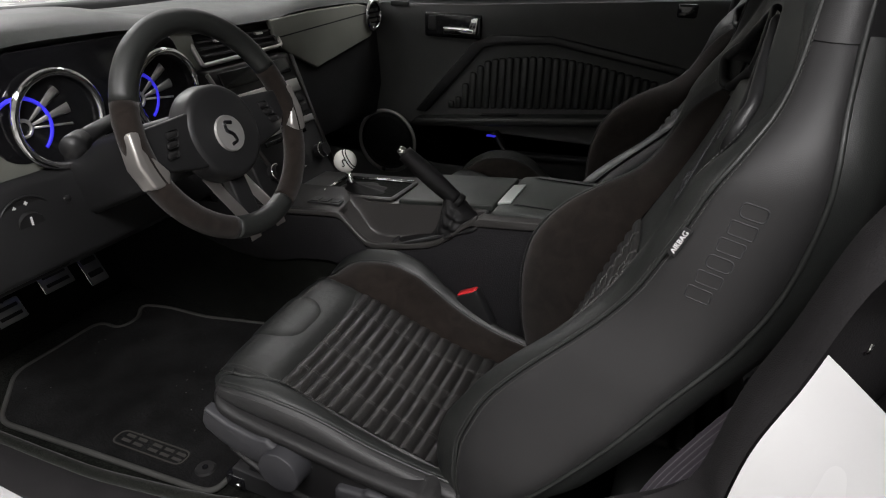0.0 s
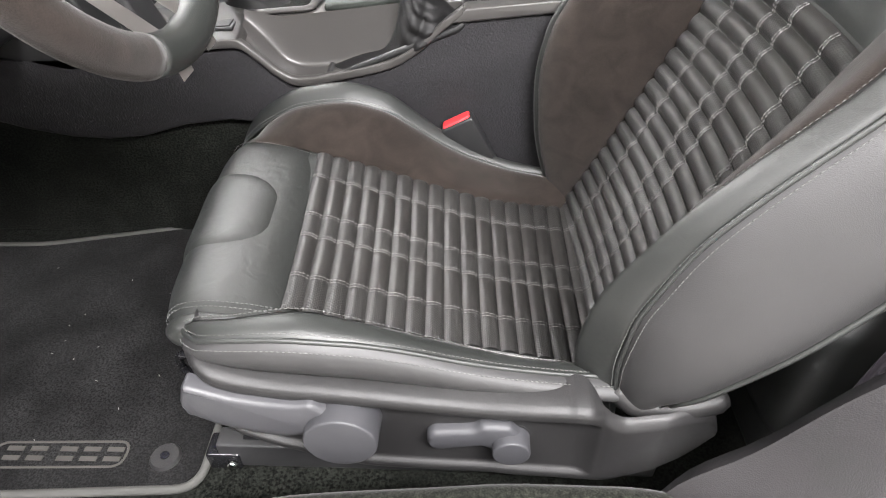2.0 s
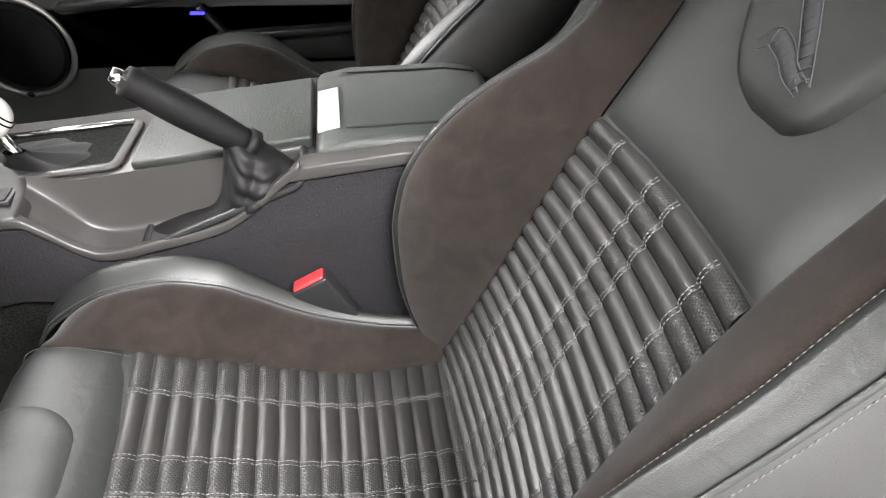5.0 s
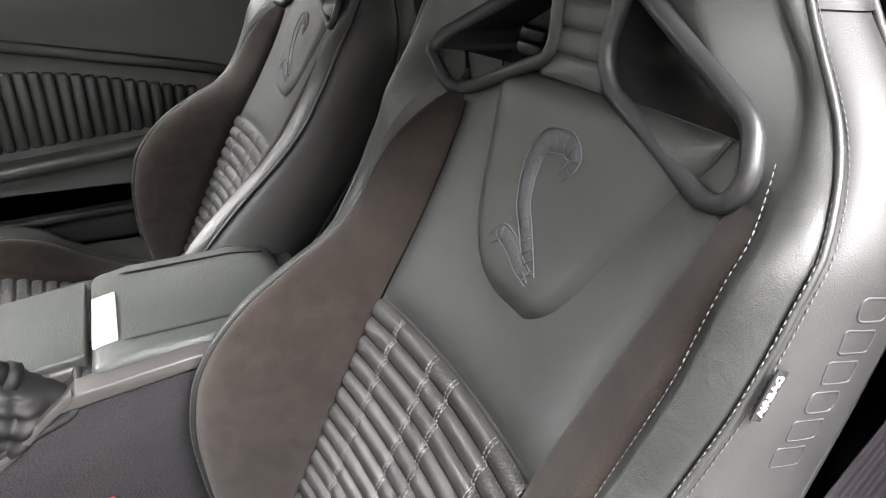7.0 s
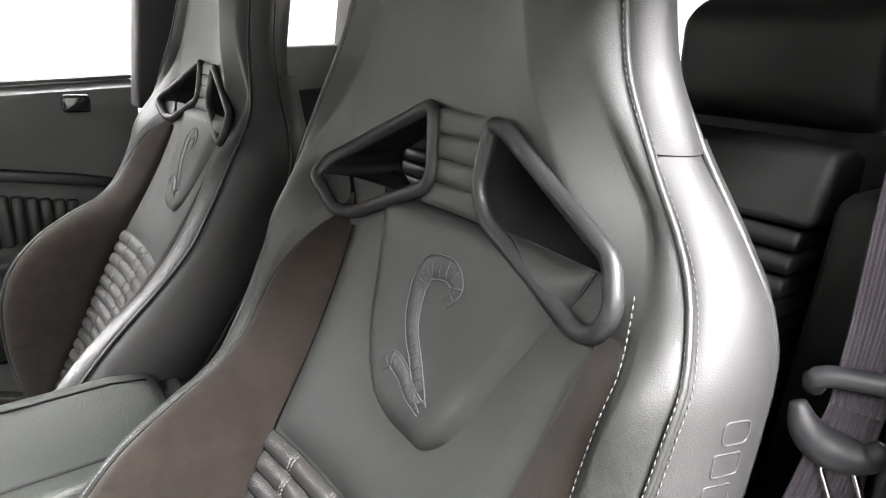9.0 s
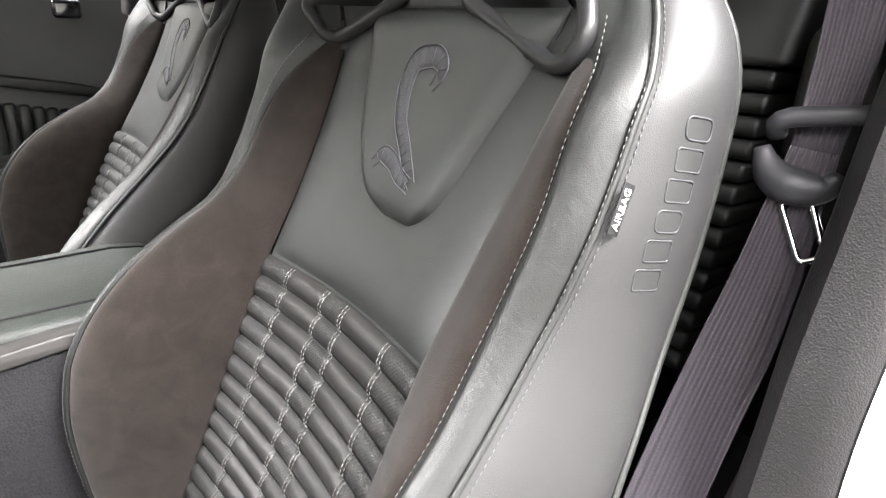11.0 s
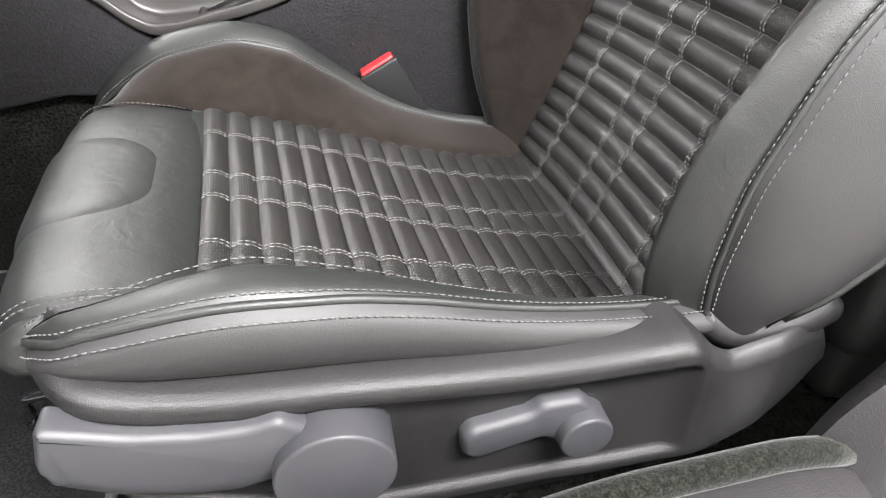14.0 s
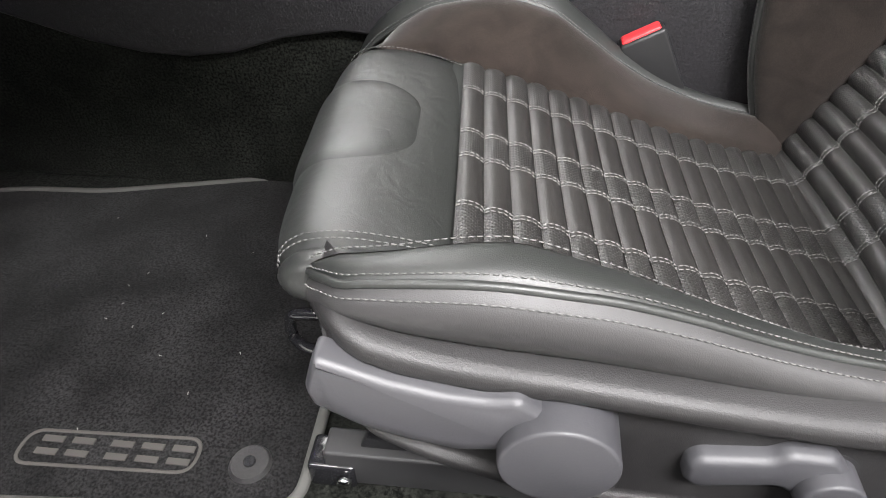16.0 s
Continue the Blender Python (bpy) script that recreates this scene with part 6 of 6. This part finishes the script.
for y0, y1 in ((-0.108, 0.012), (0.025, 0.145)):
    vt = apart("centre_vent", lean(prism([(y0, 0.885), (y0, 0.942), (y1, 0.942), (y1, 0.885)], "x", -0.45, -0.432)), RUBBER, "black slatted air vent", bevel=0.003)
    for k in range(4):
        apart("vent_slat", lean(box(-0.433, -0.424, y0 + 0.004, y1 - 0.004, 0.893 + k * 0.0135, 0.8965 + k * 0.0135)), PLASTIC_SMOOTH, parent=vt)
    apart("vent_tab", lean(box(-0.425, -0.418, (y0 + y1) / 2 - 0.012, (y0 + y1) / 2 + 0.012, 0.918, 0.922)), SILVER, parent=vt)
v, f = tube_data([(0.6 - 0.428 - (z - 0.88) * 0.5, y, z - 0.6) for y, z in smooth_ring([(-0.117, 0.879), (-0.122, 0.94), (0.148, 0.945), (0.153, 0.886)], 0, 0.008)], 0.005, closed=True, up=(1, 0, 0))
put("vent_surround", mesh_of("vent_surround", v, f, SILVER), dash, "silver vent surround")
# centre stack
stack = apart("control_panel", prism([(-0.445, 0.87), (-0.415, 0.87), (-0.30, 0.62), (-0.27, 0.58), (-0.36, 0.56), (-0.46, 0.58)], "y", -0.125, 0.155), PLASTIC_SMOOTH, "black centre stack", bevel=0.006)


def on_stack(t, y0, y1, h, d, material, name, label=""):
    """A control on the sloping face of the stack, t of the way down."""
    p = Vector((-0.415 + 0.115 * t, (y0 + y1) / 2, 0.87 - 0.25 * t))
    ang = math.atan2(0.115, 0.25)
    b = bmesh.new()
    bmesh.ops.create_cube(b, size=1, matrix=Matrix.Translation(p) @ Matrix.Rotation(-ang, 4, "Y") @ Matrix.Diagonal((d, y1 - y0, h, 1)))
    return apart(name, b, material, label, bevel=0.002, parent=stack)


on_stack(0.10, -0.10, 0.13, 0.035, 0.012, GLOSS_BLACK, "display", "dark display")
on_stack(0.28, -0.105, 0.135, 0.030, 0.016, SILVER, "trim_bar", "brushed silver bar")
on_stack(0.58, -0.105, 0.135, 0.016, 0.014, SILVER, "trim_bar")
for r in range(2):
    for c in range(6):
        on_stack(0.39 + r * 0.09, -0.10 + c * 0.039, -0.10 + c * 0.039 + 0.034, 0.019, 0.014, PLASTIC, "button")
on_stack(0.66, -0.06, 0.09, 0.010, 0.012, GLOSS_BLACK, "slot")
for c in range(3):
    b = bmesh.new()
    t = 0.86
    p = Vector((-0.415 + 0.115 * t + 0.012, -0.075 + c * 0.09, 0.87 - 0.25 * t))
    bmesh.ops.create_cone(b, cap_ends=True, segments=28, radius1=0.018, radius2=0.015, depth=0.03, matrix=Matrix.Translation(p) @ Matrix.Rotation(radians(65), 4, "Y"))
    kn = apart("climate_knob", b, PLASTIC_SMOOTH, "black knob with a silver ring", parent=stack)
    v, f = tube_data([p + Vector((0.6, 0, -0.6)) + Matrix.Rotation(radians(65), 3, "Y") @ Vector((0.0175 * math.cos(a), 0.0175 * math.sin(a), 0.004)) for a in np.linspace(0, 2 * math.pi, 24, endpoint=False)], 0.0022, closed=True, up=(1, 0, 0.4))
    put("knob_ring", mesh_of("knob_ring", v, f, CHROME), kn)
for y0, y1 in ((-0.128, -0.060), (0.158, 0.135)):
    v, f = tube_data([(0.6 - 0.41, y0, 0.265), (0.6 - 0.35, (y0 + y1) / 2, 0.13), (0.6 - 0.285, y1, 0.0)], 0.005, sides=8)
    put("stack_edge", mesh_of("stack_edge", v, f, CONSOLE_TRIM), stack, "satin grey stack edge")
# light switch panel
apart("switch_panel", prism([(-0.66, 0.60), (-0.66, 0.75), (-0.60, 0.765), (-0.48, 0.75), (-0.455, 0.66), (-0.50, 0.60)], "x", -0.44, -0.425), PLASTIC_SMOOTH, "black switch panel", bevel=0.006)
b = bmesh.new()
bmesh.ops.create_cone(b, cap_ends=True, segments=40, radius1=0.046, radius2=0.045, depth=0.010, matrix=Matrix.Translation((-0.421, -0.553, 0.702)) @ Matrix.Rotation(math.pi / 2, 4, "Y"))
ls = apart("light_switch", b, PLASTIC, "round headlamp switch")
ring = [(0.184, -0.553 + 0.0465 * math.cos(k * math.pi / 24), 0.102 + 0.0465 * math.sin(k * math.pi / 24)) for k in range(49)]
v, f = tube_data(ring, 0.0022, sides=8)
put("bezel", mesh_of("bezel", v, f, PLASTIC_SMOOTH), ls)
b = bmesh.new()
bmesh.ops.create_cone(b, cap_ends=True, segments=32, radius1=0.025, radius2=0.021, depth=0.012, matrix=Matrix.Translation((-0.412, -0.553, 0.702)) @ Matrix.Rotation(math.pi / 2, 4, "Y"))
apart("knob", b, PLASTIC_SMOOTH, parent=ls)
apart("knob_mark", box(-0.4062, -0.4050, -0.5545, -0.5515, 0.704, 0.718), LABEL_WHITE, parent=ls)
for a in (0.35, 0.85, 1.45, 2.0, -2.0):
    cy, cz = -0.553 + 0.036 * math.cos(a), 0.702 + 0.036 * math.sin(a)
    apart("symbol", box(-0.4165, -0.4152, cy - 0.0030, cy + 0.0030, cz - 0.0010, cz + 0.0010), LABEL_WHITE, parent=ls)
    apart("symbol", box(-0.4165, -0.4152, cy - 0.0010, cy + 0.0010, cz - 0.0034, cz + 0.0034), LABEL_WHITE, parent=ls)
apart("dimmer_wheel", box(-0.425, -0.410, -0.490, -0.476, 0.688, 0.728), RUBBER, bevel=0.004)
for k in range(5):
    apart("wheel_rib", box(-0.4108, -0.4088, -0.489, -0.477, 0.693 + k * 0.007, 0.6955 + k * 0.007), PLASTIC)
for k in range(3):
    y = -0.590 + k * 0.036
    b = apart("button", box(-0.452, -0.4225, y, y + 0.033, 0.622, 0.646), PLASTIC, bevel=0.003)
    apart("symbol", box(-0.4227, -0.4215, y + 0.013, y + 0.020, 0.632, 0.635), THREAD_PALE, parent=b)
apart("knee_panel", prism([(-0.448, 0.69), (-0.425, 0.62), (-0.52, 0.55), (-0.62, 0.55), (-0.60, 0.69)], "y", -0.62, -0.13), PLASTIC_SMOOTH, "dark knee panel", bevel=0.012)
apart("column_shroud", prism([(-0.46, 0.79), (-0.17, 0.885), (-0.17, 0.80), (-0.20, 0.775), (-0.45, 0.66)], "y", -0.455, -0.365), PLASTIC_SMOOTH, "dark steering column shroud", bevel=0.015)

# ---- steering wheel ----
WC = Vector((-0.092, -0.446, 0.878))
wheel = thing("steering_wheel", "suede and leather three spoke steering wheel with silver spokes", "steering wheel", at=WC)
TW = Matrix.Rotation(radians(-21), 4, "Y") @ Matrix.Rotation(radians(0), 4, "Z")
RW = 0.147


def wp(a, r, d=0.0):
    """A place on the wheel: angle from straight up towards the car's middle, radius, depth towards the driver."""
    return TW @ Vector((d, r * math.sin(a), r * math.cos(a)))


def rim_arc(a0, a1, n, r0, material, label):
    tube("rim", [wp(a, RW) for a in np.linspace(a0, a1, n)], r0, material, wheel, label, sides=16, up=tuple(TW.to_3x3() @ Vector((1, 0, 0))))


rim_arc(-1.15, 1.15, 40, 0.0165, LEATHER, "black leather upper rim")
rim_arc(1.15, 2.75, 30, 0.0168, SUEDE, "dark suede lower rim")
rim_arc(-2.75, -1.15, 30, 0.0168, SUEDE, "dark suede lower rim")
rim_arc(2.75, 2 * math.pi - 2.75, 16, 0.0165, LEATHER, "black leather rim foot")
b = bmesh.new()
bmesh.ops.create_cone(b, cap_ends=True, segments=48, radius1=0.072, radius2=0.066, depth=0.040, matrix=TW @ Matrix.Translation((-0.012, 0, -0.009)) @ Matrix.Rotation(math.pi / 2, 4, "Y"))
part("hub", b, PLASTIC_SMOOTH, wheel, "round black airbag cover", bevel=0.010)
b = bmesh.new()
bmesh.ops.create_cone(b, cap_ends=True, segments=40, radius1=0.0265, radius2=0.025, depth=0.004, matrix=TW @ Matrix.Translation((0.0095, 0, -0.014)) @ Matrix.Rotation(math.pi / 2, 4, "Y"))
em = part("emblem_disc", b, SILVER, wheel, "round silver emblem disc")
v, f = tube_data([TW @ Vector((0.012, y, z - 0.014)) for y, z in smooth_path([(0.008, 0.013), (-0.004, 0.016), (-0.006, 0.006), (0.004, -0.004), (0.006, -0.012), (-0.006, -0.016)], 24)], 0.003, sides=6, flat=0.5, up=(1, 0, 0))
put("emblem_shape", mesh_of("emblem_shape", v, f, GLOSS_BLACK), em)


def spoke(pts, d0, d1, material, name, label=""):
    b = prism(pts, "x", d0, d1)
    bmesh.ops.transform(b, matrix=TW, verts=b.verts)
    return part(name, b, material, wheel, label, bevel=0.004)


for s in (-1, 1):
    spoke([(s * 0.045, 0.030), (s * 0.138, 0.025), (s * 0.148, 0.002), (s * 0.112, -0.036), (s * 0.05, -0.048)], -0.016, 0.004, PLASTIC_SMOOTH, "spoke", "black spoke")
    spoke([(s * 0.160, 0.026), (s * 0.138, 0.027), (s * 0.149, 0.004), (s * 0.126, -0.033), (s * 0.135, -0.050), (s * 0.158, -0.046), (s * 0.166, -0.014)], -0.010, 0.0165, SPOKE_METAL, "spoke_blade", "brushed silver spoke blade")
    for k in range(3):
        spoke([(s * (0.080 + k * 0.006), 0.014 - k * 0.012), (s * (0.100 + k * 0.006), 0.014 - k * 0.012), (s * (0.103 + k * 0.006), 0.004 - k * 0.012), (s * (0.083 + k * 0.006), 0.004 - k * 0.012)], 0.003, 0.0065, PLASTIC, "spoke_button")
    blade = loft([[Vector((d, y + s * w, z)) for d, y, z in ((-0.040, s * 0.026, -0.062), (-0.026, s * 0.026, -0.090), (-0.008, s * 0.027, -0.120), (0.006, s * 0.028, -0.143), (0.004, s * 0.028, -0.166))] for w in (-0.010, -0.006, 0.006, 0.012)])
    blade = thick(blade, 0.010)
    bmesh.ops.transform(blade, matrix=TW, verts=blade.verts)
    part("lower_spoke", blade, SPOKE_METAL, wheel, "brushed silver lower spoke")
spoke([(-0.016, -0.05), (0.016, -0.05), (0.018, -0.150), (-0.018, -0.150)], -0.030, -0.012, PLASTIC_SMOOTH, "lower_web")
# stalk
st = thing("indicator_stalk", "black indicator stalk with a round end", "stalk", at=(-0.26, -0.485, 0.882))
tube("arm", [(0.0, 0.02, -0.005), (0.02, -0.05, -0.01), (0.035, -0.085, -0.012)], [0.010, 0.011, 0.012], PLASTIC_SMOOTH, st, sides=14)
tube("end", [(0.033, -0.080, -0.012), (0.045, -0.100, -0.012), (0.055, -0.112, -0.012)], [0.0145, 0.0155, 0.0145], PLASTIC_SMOOTH, st, "round stalk end", sides=20)

# ---- pedals ----
for nm, py, pz, w, h in (("brake_pedal", -0.345, 0.42, 0.075, 0.05), ("clutch_pedal", -0.46, 0.395, 0.065, 0.05), ("throttle_pedal", -0.255, 0.405, 0.05, 0.085)):
    p = thing(nm, "drilled aluminium pedal with black rubber studs", "pedal", "pedals", at=(-0.74, py, pz))
    b = bmesh.new()
    bmesh.ops.create_cube(b, size=1, matrix=Matrix.Rotation(radians(-30), 4, "Y") @ Matrix.Diagonal((0.008, w, h, 1)))
    part("plate", b, PEDAL, p, bevel=0.004)
    for k in (-1, 1):
        b = bmesh.new()
        bmesh.ops.create_cube(b, size=1, matrix=Matrix.Rotation(radians(-30), 4, "Y") @ Matrix.Translation((0.005, 0, k * h * 0.20)) @ Matrix.Diagonal((0.005, w * 0.72, h * 0.16, 1)))
        part("stud", b, RUBBER, p, bevel=0.002)
    b = bmesh.new()
    bmesh.ops.create_cube(b, size=1, matrix=Matrix.Rotation(radians(-30), 4, "Y") @ Matrix.Translation((0.002, -w * 0.52, 0)) @ Matrix.Diagonal((0.014, 0.003, h * 0.96, 1)))
    part("edge", b, CHROME, p, "bright metal edge", bevel=0.001)
    tube("arm", [(-0.005, 0, 0), (-0.06, 0, 0.10), (-0.06, 0, 0.22)], 0.008, RUBBER, p)
fl = thing("footwell_lamp", "small blue footwell lamp under the dash", "lamp", at=(-0.62, -0.30, 0.545))
part("lens", box(-0.015, 0.015, -0.03, 0.03, -0.006, 0.004), BLUE_DIM, fl, bevel=0.002)
